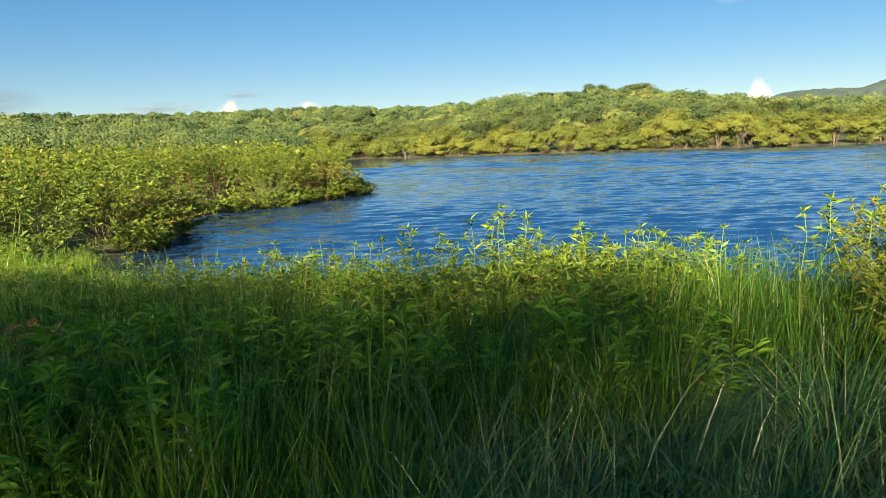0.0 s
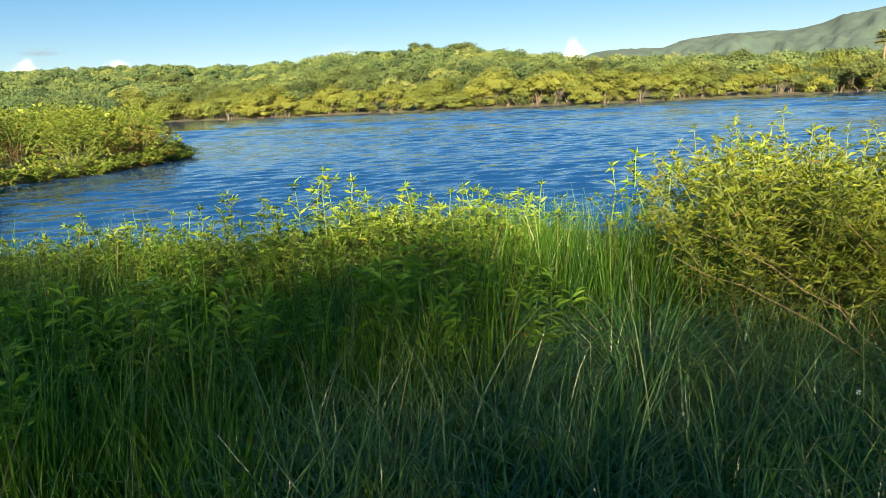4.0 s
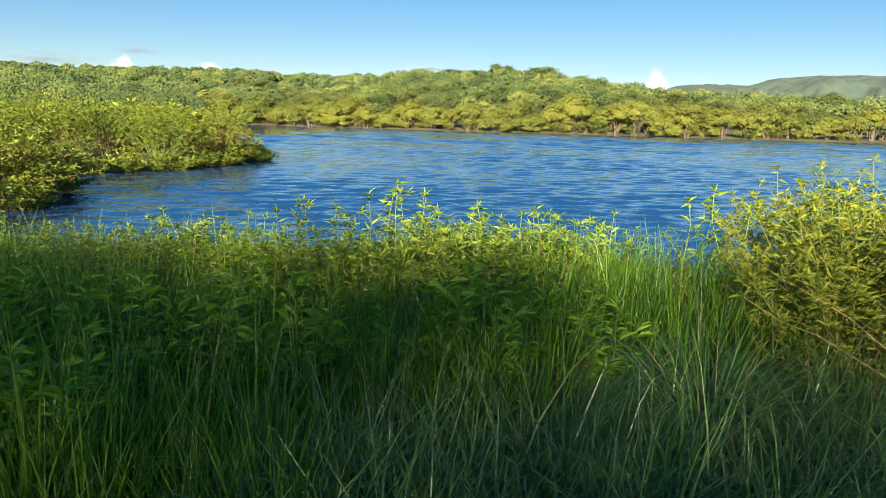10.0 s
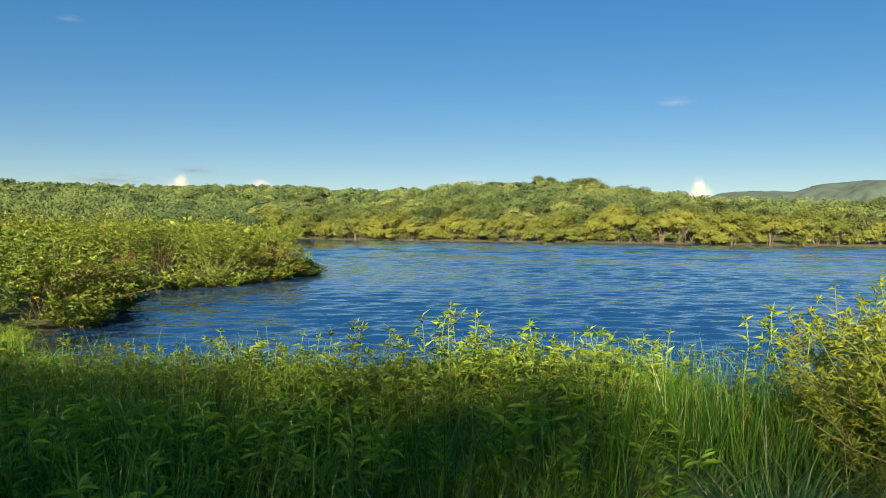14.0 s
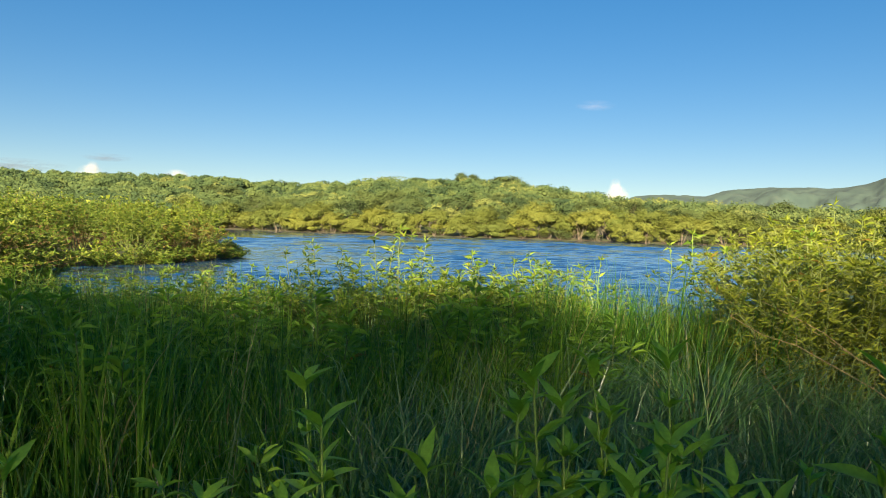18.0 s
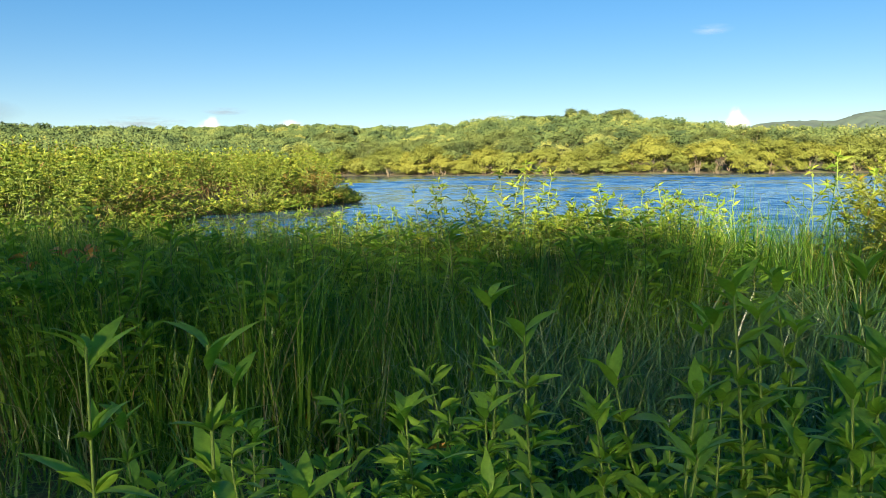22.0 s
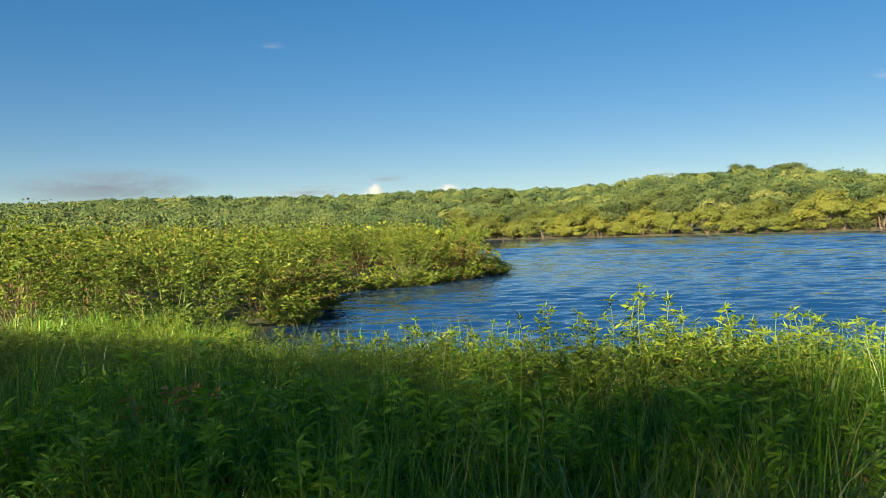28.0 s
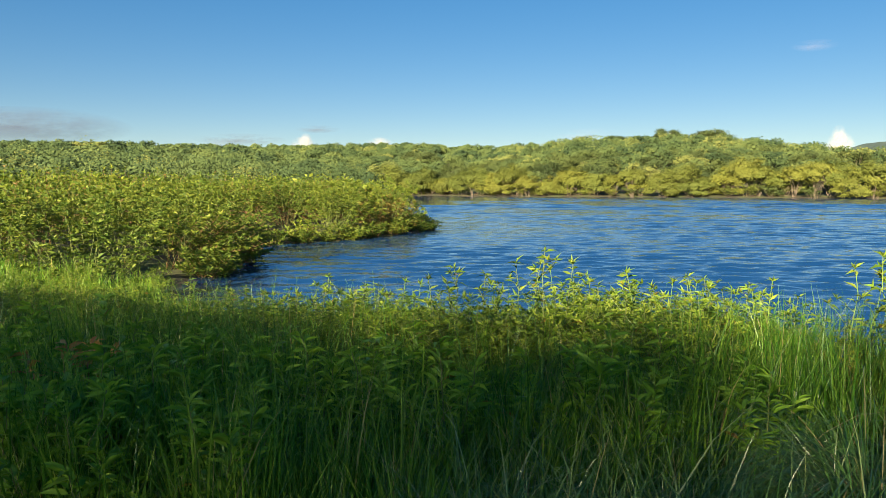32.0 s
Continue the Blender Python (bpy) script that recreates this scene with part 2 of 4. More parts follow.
def leaves(base, way, length, width, shape=COARSE, rs=rng, upright=0.8, outward=None, loose=0.45):
    """Leaves at base, growing along way; their faces turn to the sky, with scatter."""
    k = len(base)
    way = unit(way)
    if outward is not None:
        way = unit(way - 0.8 * (way * outward).sum(-1, keepdims=True) * outward)
    up = (np.array([0, 0, 1.0]) * upright if outward is None else outward) + rs.normal(0, loose, (k, 3))
    side = unit(np.cross(way, up))
    nrm = np.cross(side, way)
    t, f = shape
    lw = np.stack([np.broadcast_to(length, k), np.broadcast_to(width, k), np.broadcast_to(length, k)], -1)
    c = t[None] * lw[:, None]
    v = base[:, None] + c[..., :1] * way[:, None] + c[..., 1:2] * side[:, None] + c[..., 2:] * nrm[:, None]
    idx = (np.arange(k) * len(t))[:, None, None] + f[None]
    return v.reshape(-1, 3), idx.reshape(-1, 3)


def tube(path, radii, sides=5):
    path, radii = np.asarray(path, float), np.asarray(radii, float)
    way = unit(np.gradient(path, axis=0))
    ref = np.where(np.abs(way[:, 2:]) > 0.9, np.array([[1.0, 0, 0]]), np.array([[0, 0, 1.0]]))
    a = unit(np.cross(way, ref))
    b = np.cross(way, a)
    th = np.linspace(0, 2 * np.pi, sides, endpoint=False)
    v = path[:, None] + radii[:, None, None] * (np.cos(th)[None, :, None] * a[:, None] + np.sin(th)[None, :, None] * b[:, None])
    k = len(path)
    i, j = np.meshgrid(np.arange(k - 1), np.arange(sides), indexing="ij")
    q = [i * sides + j, i * sides + (j + 1) % sides, (i + 1) * sides + (j + 1) % sides, (i + 1) * sides + j]
    f = np.concatenate([np.stack([q[0], q[1], q[2]], -1).reshape(-1, 3), np.stack([q[0], q[2], q[3]], -1).reshape(-1, 3)])
    return v.reshape(-1, 3), f


def bent(a, b, sag, k, rs, wobble=0.0):
    """A curved line from a to b."""
    t = np.linspace(0, 1, k)[:, None]
    p = np.asarray(a) * (1 - t) + np.asarray(b) * t
    p[:, 2] += sag * (t[:, 0] * (1 - t[:, 0])) * 4
    p[1:-1] += rs.normal(0, wobble, (k - 2, 3))
    return p


def blades(base, length, lean, turn, width, droop, k=5):
    """Grass blades: tapered ribbons from base, leaning towards turn and drooping at the tip."""
    m = len(base)
    t = np.linspace(0, 1, k)
    ang = lean[:, None] + droop[:, None] * t[None] ** 1.5
    step = (length / (k - 1))[:, None]
    out = np.concatenate([np.zeros((m, 1)), np.cumsum(np.sin(ang[:, :-1]) * step, 1)], 1)
    up = np.concatenate([np.zeros((m, 1)), np.cumsum(np.cos(ang[:, :-1]) * step, 1)], 1)
    c, s = np.cos(turn)[:, None], np.sin(turn)[:, None]
    p = base[:, None] + np.stack([out * c, out * s, up], -1)
    face = turn + rng.normal(0, 0.6, m)
    side = np.stack([-np.sin(face), np.cos(face), np.zeros(m)], -1)
    w = width[:, None] * np.clip(1.0 - t[None] ** 2, 0.06, 1) * 0.5
    v = np.stack([p - side[:, None] * w[..., None], p + side[:, None] * w[..., None]], 2)
    i = np.arange(k - 1) * 2
    f = np.concatenate([np.stack([i, i + 1, i + 3], -1), np.stack([i, i + 3, i + 2], -1)])
    idx = (np.arange(m) * 2 * k)[:, None, None] + f[None]
    return v.reshape(-1, 3), idx.reshape(-1, 3)


def part(name, me, parent, label=""):
    ob = new(name, me)
    ob.parent = parent
    if label:
        tagged(ob, label)
    return ob


# ---- lie of the land ----
LAKE = np.array([(4, 7.2), (-1, 7.0), (-4.5, 8.2), (-7, 11.5), (-8.3, 15), (-8.7, 18.6), (-10.9, 20.5), (-11.0, 23.2), (-9.0, 26.8), (-7.7, 30.4),
                 (-6.8, 34.2), (-10, 40.5), (-13, 50), (-19, 75), (-28, 110), (-41, 149), (-38, 150), (-14, 137), (10, 130), (35, 122),
                 (50, 113), (63, 110), (84, 113), (130, 125), (170, 100), (120, 50), (50, 22), (18, 11)], float)


def lake_depth(p):
    """Distance to the waterline, positive inside the lake."""
    a, b = LAKE, np.roll(LAKE, -1, 0)
    best, inside = np.full(len(p), 1e9), np.zeros(len(p), bool)
    for (ax, ay), (bx, by) in zip(a, b):
        ex, ey = bx - ax, by - ay
        t = np.clip(((p[:, 0] - ax) * ex + (p[:, 1] - ay) * ey) / (ex * ex + ey * ey), 0, 1)
        best = np.minimum(best, np.hypot(p[:, 0] - ax - t * ex, p[:, 1] - ay - t * ey))
        cross = ((ay > p[:, 1]) != (by > p[:, 1])) & (p[:, 0] < (bx - ax) * (p[:, 1] - ay) / (by - ay + 1e-12) + ax)
        inside ^= cross
    return np.where(inside, best, -best)


RIDGE_AZ = [-60, -45, -38, -31, -25, -14, -7.5, -3.3, -1.2, 1.7, 5, 8, 11, 15, 17, 22, 28, 36, 60]
RIDGE_EL = [2.3, 2.5, 2.8, 2.75, 2.75, 3.0, 2.8, 3.0, 3.25, 3.4, 3.5, 3.4, 3.0, 2.5, 2.3, 2.0, 1.75, 1.6, 1.6]
RIDGE_R = [520, 520, 500, 480, 460, 420, 330, 270, 250, 240, 240, 240, 235, 225, 220, 200, 190, 180, 180]
SHORE_R = [60, 60, 60, 70, 100, 155, 140, 136, 134, 132, 130, 129, 128, 126, 126, 124, 122, 127, 150]


def land(p):
    """Height of the ground at points (x, y)."""
    p = np.atleast_2d(np.asarray(p, float))
    d = lake_depth(p)
    r, az = np.hypot(p[:, 0], p[:, 1]), np.degrees(np.arctan2(p[:, 0], p[:, 1]))
    near = np.clip(-d * 0.11, 0, 0.36) + 0.03 * np.sin(p[:, 0] * 2.1) * np.cos(p[:, 1] * 1.7) * (r < 40)
    el, rr, rs = (np.interp(az, RIDGE_AZ, q) for q in (RIDGE_EL, RIDGE_R, SHORE_R))
    top = np.maximum(2 + rr * np.tan(np.radians(el)) - 4.6, 1.5)
    t = np.clip((r - rs) / (rr - rs), 0, 1)
    far = top * (t * t * (3 - 2 * t) * 0.5 + t * 0.5) * np.clip(-d / 6, 0, 1)
    z = np.where((p[:, 1] > 30) & (d < 0), np.maximum(near, far), near)
    return np.where(d > 0, -np.minimum(0.13 * d, 1.5) - 0.02, z)


def ground_z(x, y):
    return float(land([(x, y)])[0])


def build_ground():
    az = np.radians(np.concatenate([np.arange(-52, 46, 0.5), np.arange(46, 308, 3.0)]))
    rad = np.concatenate([np.linspace(0.4, 9, 44), np.geomspace(9.4, 4600, 170)])
    a, r = np.meshgrid(az, rad)
    x, y = r * np.sin(a), r * np.cos(a)
    z = land(np.stack([x.ravel(), y.ravel()], -1))
    v = np.concatenate([np.stack([x.ravel(), y.ravel(), z], -1), [[0, 0, ground_z(0, 0)]]])
    k, m = len(az), len(rad)
    i, j = np.meshgrid(np.arange(m - 1), np.arange(k), indexing="ij")
    q = [i * k + j, (i + 1) * k + j, (i + 1) * k + (j + 1) % k, i * k + (j + 1) % k]
    f = np.concatenate([np.stack([q[0], q[2], q[1]], -1).reshape(-1, 3), np.stack([q[0], q[3], q[2]], -1).reshape(-1, 3)])
    j = np.arange(k)
    f = np.concatenate([f, np.stack([np.full(k, k * m), (j + 1) % k, j], -1)])
    tagged(new("ground", tri_mesh("ground", v, f, M_GROUND, True)), "low green scrubland rising to hills round the lake", "ground", kind="structure")


def build_water():
    """A wind-rippled sheet: short crested waves, finest close by."""
    az = np.radians(np.concatenate([np.arange(-66, -48, 3.0), np.arange(-48, 44, 0.4), np.arange(44, 90, 3.0)]))
    rad = [4.0]
    while rad[-1] < 215:
        rad.append(rad[-1] + max(0.13, rad[-1] * 0.0075))
    rad = np.array(rad)
    a, r = np.meshgrid(az, rad)
    x, y = r * np.sin(a), r * np.cos(a)
    z = np.zeros_like(x)
    ws = np.random.default_rng(5)
    for i in range(44):
        length = 0.2 * 1.045 ** i
        th = ws.normal(0.12, 0.5)
        size = 0.0066 * length * ws.uniform(0.5, 1.3) * np.clip(length / (r * 0.0075 * 2.0) - 0.4, 0, 1)
        phase = 2 * np.pi / length * (x * math.sin(th) + y * math.cos(th)) + ws.uniform(0, 6.28)
        phase = phase + 1.0 * np.sin(x * 0.7 / length + ws.uniform(0, 6)) + 0.8 * np.sin(y * 0.3 / length + i)
        z += size * np.sin(phase)
    for i in range(16):
        length = 1.0 * 1.11 ** i
        th = ws.normal(0.12, 0.5)
        size = 0.0105 * length * ws.uniform(0.5, 1.1) * np.clip((r - 30) / 45, 0, 1) * np.clip(length / (r * 0.0075 * 1.8) - 0.3, 0, 1)
        z += size * np.sin(2 * np.pi / length * (x * math.sin(th) + y * math.cos(th)) + 1.2 * np.sin(x * 0.4 / length + i) + ws.uniform(0, 6.28))
    calm = np.clip(lake_depth(np.stack([x.ravel(), y.ravel()], -1)) / 14 - 0.25, 0.04, 1)
    calm = np.where(y.ravel() > 75, calm, 1.0)
    z *= calm.reshape(z.shape)
    z *= 0.75 + 0.4 * np.sin(x * 0.21 + y * 0.09) * np.sin(y * 0.13)
    v = np.stack([x.ravel(), y.ravel(), z.ravel()], -1)
    k, m = len(az), len(rad)
    i, j = np.meshgrid(np.arange(m - 1), np.arange(k - 1), indexing="ij")
    q = i * k + j
    f = np.concatenate([np.stack([q, q + 1, q + k + 1], -1).reshape(-1, 3), np.stack([q, q + k + 1, q + k], -1).reshape(-1, 3)])
    me = tri_mesh("water", v, f, M_WATER, True)
    me.attributes.new("ripple", "FLOAT", "POINT").data.foreach_set("value", calm.astype(np.float32))
    tagged(new("water", me), "blue rippled lake water reflecting the clear sky", "lake", kind="structure")


def build_mountain():
    az = np.linspace(14, 62, 200)
    el = np.interp(az, [14, 16, 17.5, 20, 22.1, 24, 26.6, 30, 32, 33.2, 35.3, 37, 40, 45, 52, 62],
                   [1.2, 2.0, 2.6, 2.72, 2.66, 3.16, 3.33, 3.25, 3.5, 3.92, 4.2, 4.5, 4.9, 4.6, 4.0, 2.0])
    rows = []
    depth = np.linspace(0, 1, 26)
    for t in depth:
        r = 2300 + 900 * t
        h = 3260 * np.tan(np.radians(el)) * np.sin(t * np.pi / 2) ** 1.1
        bumps = np.array([noise.fractal(Vector((a * 0.5, t * 4, 3)), 0.7, 2.2, 6) for a in az])
        h = h + bumps * 34 * np.sin(t * np.pi) + bumps * 3
        rows.append(np.stack([r * np.sin(np.radians(az)), r * np.cos(np.radians(az)), h * (r / 3200 + 0.0) * (3200 / 3200)], -1))
    v = np.concatenate(rows)
    k = len(az)
    i, j = np.meshgrid(np.arange(len(depth) - 1), np.arange(k - 1), indexing="ij")
    a = i * k + j
    f = np.concatenate([np.stack([a, a + k + 1, a + 1], -1).reshape(-1, 3), np.stack([a, a + k, a + k + 1], -1).reshape(-1, 3)])
    tagged(new("backdrop_mountain", tri_mesh("mountain", v, f, M_MOUNT, True)), "distant forested mountain ridge with blue-green haze put into its colour", "mountain", kind="structure")


# ---- trees and shrubs ----
def crown_leaves(tips, rs, per, spread, size, shape=FLAKE):
    """Loose masses of small leaves round the tips."""
    k = len(tips) * per
    ball = unit(rs.normal(0, 1, (k, 3)))
    at = np.repeat(tips, per, 0) + ball * spread * rs.uniform(0.3, 1.6, (k, 1))
    way = rs.normal(0, 1, (k, 3)) + np.array([0, 0, 0.15])
    s = size * rs.uniform(0.6, 1.35, k)
    heart = np.array([0, 0, tips[:, 2].mean() * 0.6])
    out = unit(at - heart) * 0.5 + ball * 0.25 + np.array([0, -0.1, 0.3])
    return leaves(at, way, s, s * 0.8, shape, rs, outward=out, loose=0.3)


def make_tree(name, seed, height, wide, stems, per, leaf, mat, umbrella=0.5, bare=0.3, label="", category="tree", group="", levels=14, bark=None, skirt=0.0):
    """A many-stemmed dry-forest tree: bare forking stems below, a broad uneven crown of leaf clumps."""
    rs = np.random.default_rng(seed)
    root = tagged(new(name), label, category, group)
    wood, tips = [], []
    for s in range(stems):
        th = 2 * np.pi * (s + rs.uniform(0, 0.8)) / stems
        foot = np.array([math.cos(th), math.sin(th), 0]) * 0.05 * wide * (stems > 1)
        reach = wide * 0.5 * rs.uniform(0.25, 0.5)
        fork = foot + np.array([math.cos(th) * reach * 0.7, math.sin(th) * reach * 0.7, height * rs.uniform(bare, bare + 0.18)])
        r0 = 0.018 * height * (1.4 if stems == 1 else 0.8 if stems < 6 else 0.5)
        foot[2] = -0.15
        wood.append(tube(bent(foot, fork, 0.0, 5, rs, 0.02 * height), np.linspace(r0, r0 * 0.65, 5)))
        for b in range(max(3, levels // stems)):
            ph = th + rs.normal(0, 1.0) if stems > 1 else rs.uniform(0, 2 * np.pi)
            rad = wide * 0.5 * math.sqrt(rs.uniform(0.08, 1.0))
            hgt = height * (1 - (1 - bare) * (rad / (wide * 0.5)) ** 2 * (1 - umbrella)) * rs.uniform(0.72, 1.0)
            if rs.uniform() < skirt:
                rad, hgt = wide * 0.5 * rs.uniform(0.6, 1.0), height * rs.uniform(0.14, 0.5)
            tip = np.array([math.cos(ph) * rad, math.sin(ph) * rad, hgt])
            limb = bent(fork, tip, 0.06 * height * rs.uniform(-1, 1), 5, rs, 0.015 * height)
            wood.append(tube(limb, np.linspace(r0 * 0.5, r0 * 0.1, 5), 4))
            tips.append(tip)
            tips.append(limb[3] + rs.normal(0, 0.06 * wide, 3) * np.array([1, 1, 0.4]))
    part("trunk", tri_mesh("trunk", *join(*wood), bark or M_BARK, True), root)
    tips = np.array(tips)
    spread = np.array([0.115 * wide, 0.115 * wide, 0.07 * height])
    part("crown", tri_mesh("crown", *crown_leaves(tips, rs, per, spread, leaf), mat), root)
    return root


def make_shrub(name, seed, height, wide, branches, per, leaf, ratio, mat, label, category="shrub", group="", shape=COARSE, lean=0.0, stem=None, low=0.25, apart=False, skirt=0.0, bushy=0.12):
    """Many long shoots from one foot, clothed with leaves along their length."""
    rs = np.random.default_rng(seed)
    root = tagged(new(name), label, category, group)
    wood, at, way = [], [], []
    for b in range(branches):
        th = rs.uniform(0, 2 * np.pi)
        out = wide * 0.5 * math.sqrt(rs.uniform(0, 1))
        rise = rs.uniform(0.62, 1.0) * (1 - 0.25 * (2 * out / wide) ** 2)
        if rs.uniform() < skirt:
            out, rise = wide * 0.5 * rs.uniform(0.7, 1.05), rs.uniform(0.12, 0.5)
        tip = np.array([math.cos(th) * out + lean * rs.uniform(0.4, 1), math.sin(th) * out, height * rise])
        foot = np.array([math.cos(th) * out * 0.15, math.sin(th) * out * 0.15, -0.08])
        line = bent(foot, tip, 0.08 * height, 7, rs, 0.02 * height)
        r0 = 0.0055 * height + 0.002
        wood.append(tube(line, np.linspace(r0, r0 * 0.3, 7), 4))
        t = np.sqrt(rs.uniform(low ** 2, 1, per))
        p = np.stack([np.interp(t, np.linspace(0, 1, 7), line[:, c]) for c in range(3)], -1)
        ph = rs.uniform(0, 2 * np.pi, per)
        w = np.stack([np.cos(ph), np.sin(ph), rs.uniform(-0.1, 1.15, per)], -1)
        twig = rs.uniform(0, bushy, per)[:, None] * wide * np.clip(1.15 - t[:, None], 0.1, 1) * w
        at.append(p + twig)
        way.append(w)
    at, way = np.concatenate(at), np.concatenate(way)
    size = leaf * rs.uniform(0.6, 1.3, len(at))
    if apart:
        for w in wood:
            part("stem", tri_mesh("stem", *w, stem or M_STEM, True), root)
    else:
        part("wood", tri_mesh("wood", *join(*wood), stem or M_STEM, True), root)
    part("foliage", tri_mesh("foliage", *leaves(at, way, size, size * ratio, shape, rs), mat), root)
    return root


DROOP = (np.array([(0, 0, 0), (.4, -.5, .05), (.42, 0, -.03), (.4, .5, .05), (1, 0, -.34)]), MID[1])


def make_weed(name, seed, height, wide, shoots, leaf, ratio, mat, label, category="weed", group="", twigs=4, node=0.03, star=7, low=0.35, apart=True,
              stem=None, shape=DROOP, lean=0.0, twig_wood=True, skirt=0.0, flat=0.22):
    """Several shoots from one foot with side twigs; leaves stand round them in a spiral and end in a tuft."""
    rs = np.random.default_rng(seed)
    root = tagged(new(name), label, category, group)
    at, way, size, wood = [], [], [], []

    def clothe(line, start, big):
        length = np.linalg.norm(np.diff(line, axis=0), axis=1).sum()
        t = np.concatenate([np.arange(start * length, length, node) / length, np.full(star, 1.0)])
        tip = np.arange(len(t)) >= len(t) - star
        k = np.linspace(0, 1, len(line))
        at.append(np.stack([np.interp(t, k, line[:, c]) for c in range(3)], -1))
        ph = np.arange(len(t)) * 2.4 + rs.uniform(0, 6.28) + rs.normal(0, 0.3, len(t))
        el = np.where(tip, rs.uniform(0.1, 1.25, len(t)), rs.uniform(-0.1, 0.75, len(t)))
        way.append(np.stack([np.cos(ph) * np.cos(el), np.sin(ph) * np.cos(el), np.sin(el)], -1))
        size.append(leaf * big * rs.uniform(0.65, 1.2, len(t)) * np.where(tip, 0.75, 1.0))

    for s in range(shoots):
        th = 2.4 * s + rs.normal(0, 0.3)
        out = wide * 0.5 * math.sqrt((s + rs.uniform(0.1, 0.9)) / shoots)
        rise = (1 - flat * (2 * out / wide) ** 2) * rs.uniform(0.84, 1.0)
        if rs.uniform() < skirt:
            out, rise = wide * 0.5 * rs.uniform(0.75, 1.05), rs.uniform(0.2, 0.55)
        tip = np.array([math.cos(th) * out + lean * rs.uniform(0.3, 1), math.sin(th) * out, height * rise])
        line = bent(np.array([math.cos(th) * out * 0.2, math.sin(th) * out * 0.2, -0.08]), tip, 0.05 * height, 7, rs, 0.012 * height)
        r0 = 0.003 * height + 0.0022
        own = [tube(line, np.linspace(r0, r0 * 0.35, 7), 4)]
        clothe(line, low, 1.0)
        for _ in range(twigs):
            t0 = rs.uniform(max(low, 0.3), 0.9)
            p = np.array([np.interp(t0, np.linspace(0, 1, 7), line[:, c]) for c in range(3)])
            ph, far = th + rs.normal(0, 1.3), (1.15 - t0) * height * rs.uniform(0.25, 0.5)
            twig = bent(p, p + np.array([math.cos(ph) * 0.75, math.sin(ph) * 0.75, rs.uniform(0.25, 0.85)]) * far, 0.04 * far, 4, rs, 0.02 * far)
            if twig_wood:
                own.append(tube(twig, np.linspace(r0 * 0.5, r0 * 0.2, 4), 3))
            clothe(twig, 0.25, 0.85)
        if apart:
            part("stem", tri_mesh("stem", *join(*own), stem or M_STEM, True), root)
        else:
            wood += own
    if wood:
        part("wood", tri_mesh("wood", *join(*wood), stem or M_STEM, True), root)
    size = np.concatenate(size)
    part("foliage", tri_mesh("foliage", *leaves(np.concatenate(at), np.concatenate(way), size, size * ratio, shape, rs), mat), root)
    return root


def placed(kinds, spots, rs, smallest=0.8, largest=1.2, sink=0.0):
    """Sets the first plants at the first spots and copies for the rest."""
    used = set()
    for x, y, *k in spots:
        i = int(k[0]) if k else int(rs.integers(len(kinds)))
        s = rs.uniform(smallest, largest) * (k[1] if len(k) > 1 else 1.0)
        m = pose(x, y, ground_z(x, y) - sink, rs.normal(0, 3), rs.normal(0, 3), rs.uniform(0, 360)) @ Matrix.Diagonal((s, s, s * rs.uniform(0.92, 1.08), 1))
        if i in used:
            ob = copy_thing(kinds[i], m)
            ob.matrix_basis = m
        else:
            kinds[i].matrix_basis = m
            used.add(i)
    for i, ob in enumerate(kinds):
        if i not in used:
            for o in (*ob.children_recursive, ob):
                bpy.data.objects.remove(o)


def scatter(count, inside, box, gap, rs):
    """Spots in box (x0, x1, y0, y1) for which inside holds, at least gap apart."""
    got = []
    for _ in range(count * 30):
        p = (rs.uniform(box[0], box[1]), rs.uniform(box[2], box[3]))
        if inside(*p) and all((p[0] - q[0]) ** 2 + (p[1] - q[1]) ** 2 > gap * gap for q in got):
            got.append(p)
            if len(got) == count:
                break
    return got


def is_land(x, y, margin=0.0):
    best, inside = 1e18, False
    for ax, ay, bx, by in SHORELINE:
        ex, ey = bx - ax, by - ay
        t = min(1.0, max(0.0, ((x - ax) * ex + (y - ay) * ey) / (ex * ex + ey * ey)))
        best = min(best, (x - ax - t * ex) ** 2 + (y - ay - t * ey) ** 2)
        if (ay > y) != (by > y) and x < ex * (y - ay) / ey + ax:
            inside = not inside
    return not inside and best > margin * margin if margin >= 0 else not inside or best < margin * margin


SHORELINE = [(*a, *b) for a, b in zip(LAKE.tolist(), np.roll(LAKE, -1, 0).tolist())]


build_ground()
build_water()
build_mountain()
WHITE, GREY = "small white sunlit cloud low over the hills", "thin grey-violet cloud streak low over the hills"


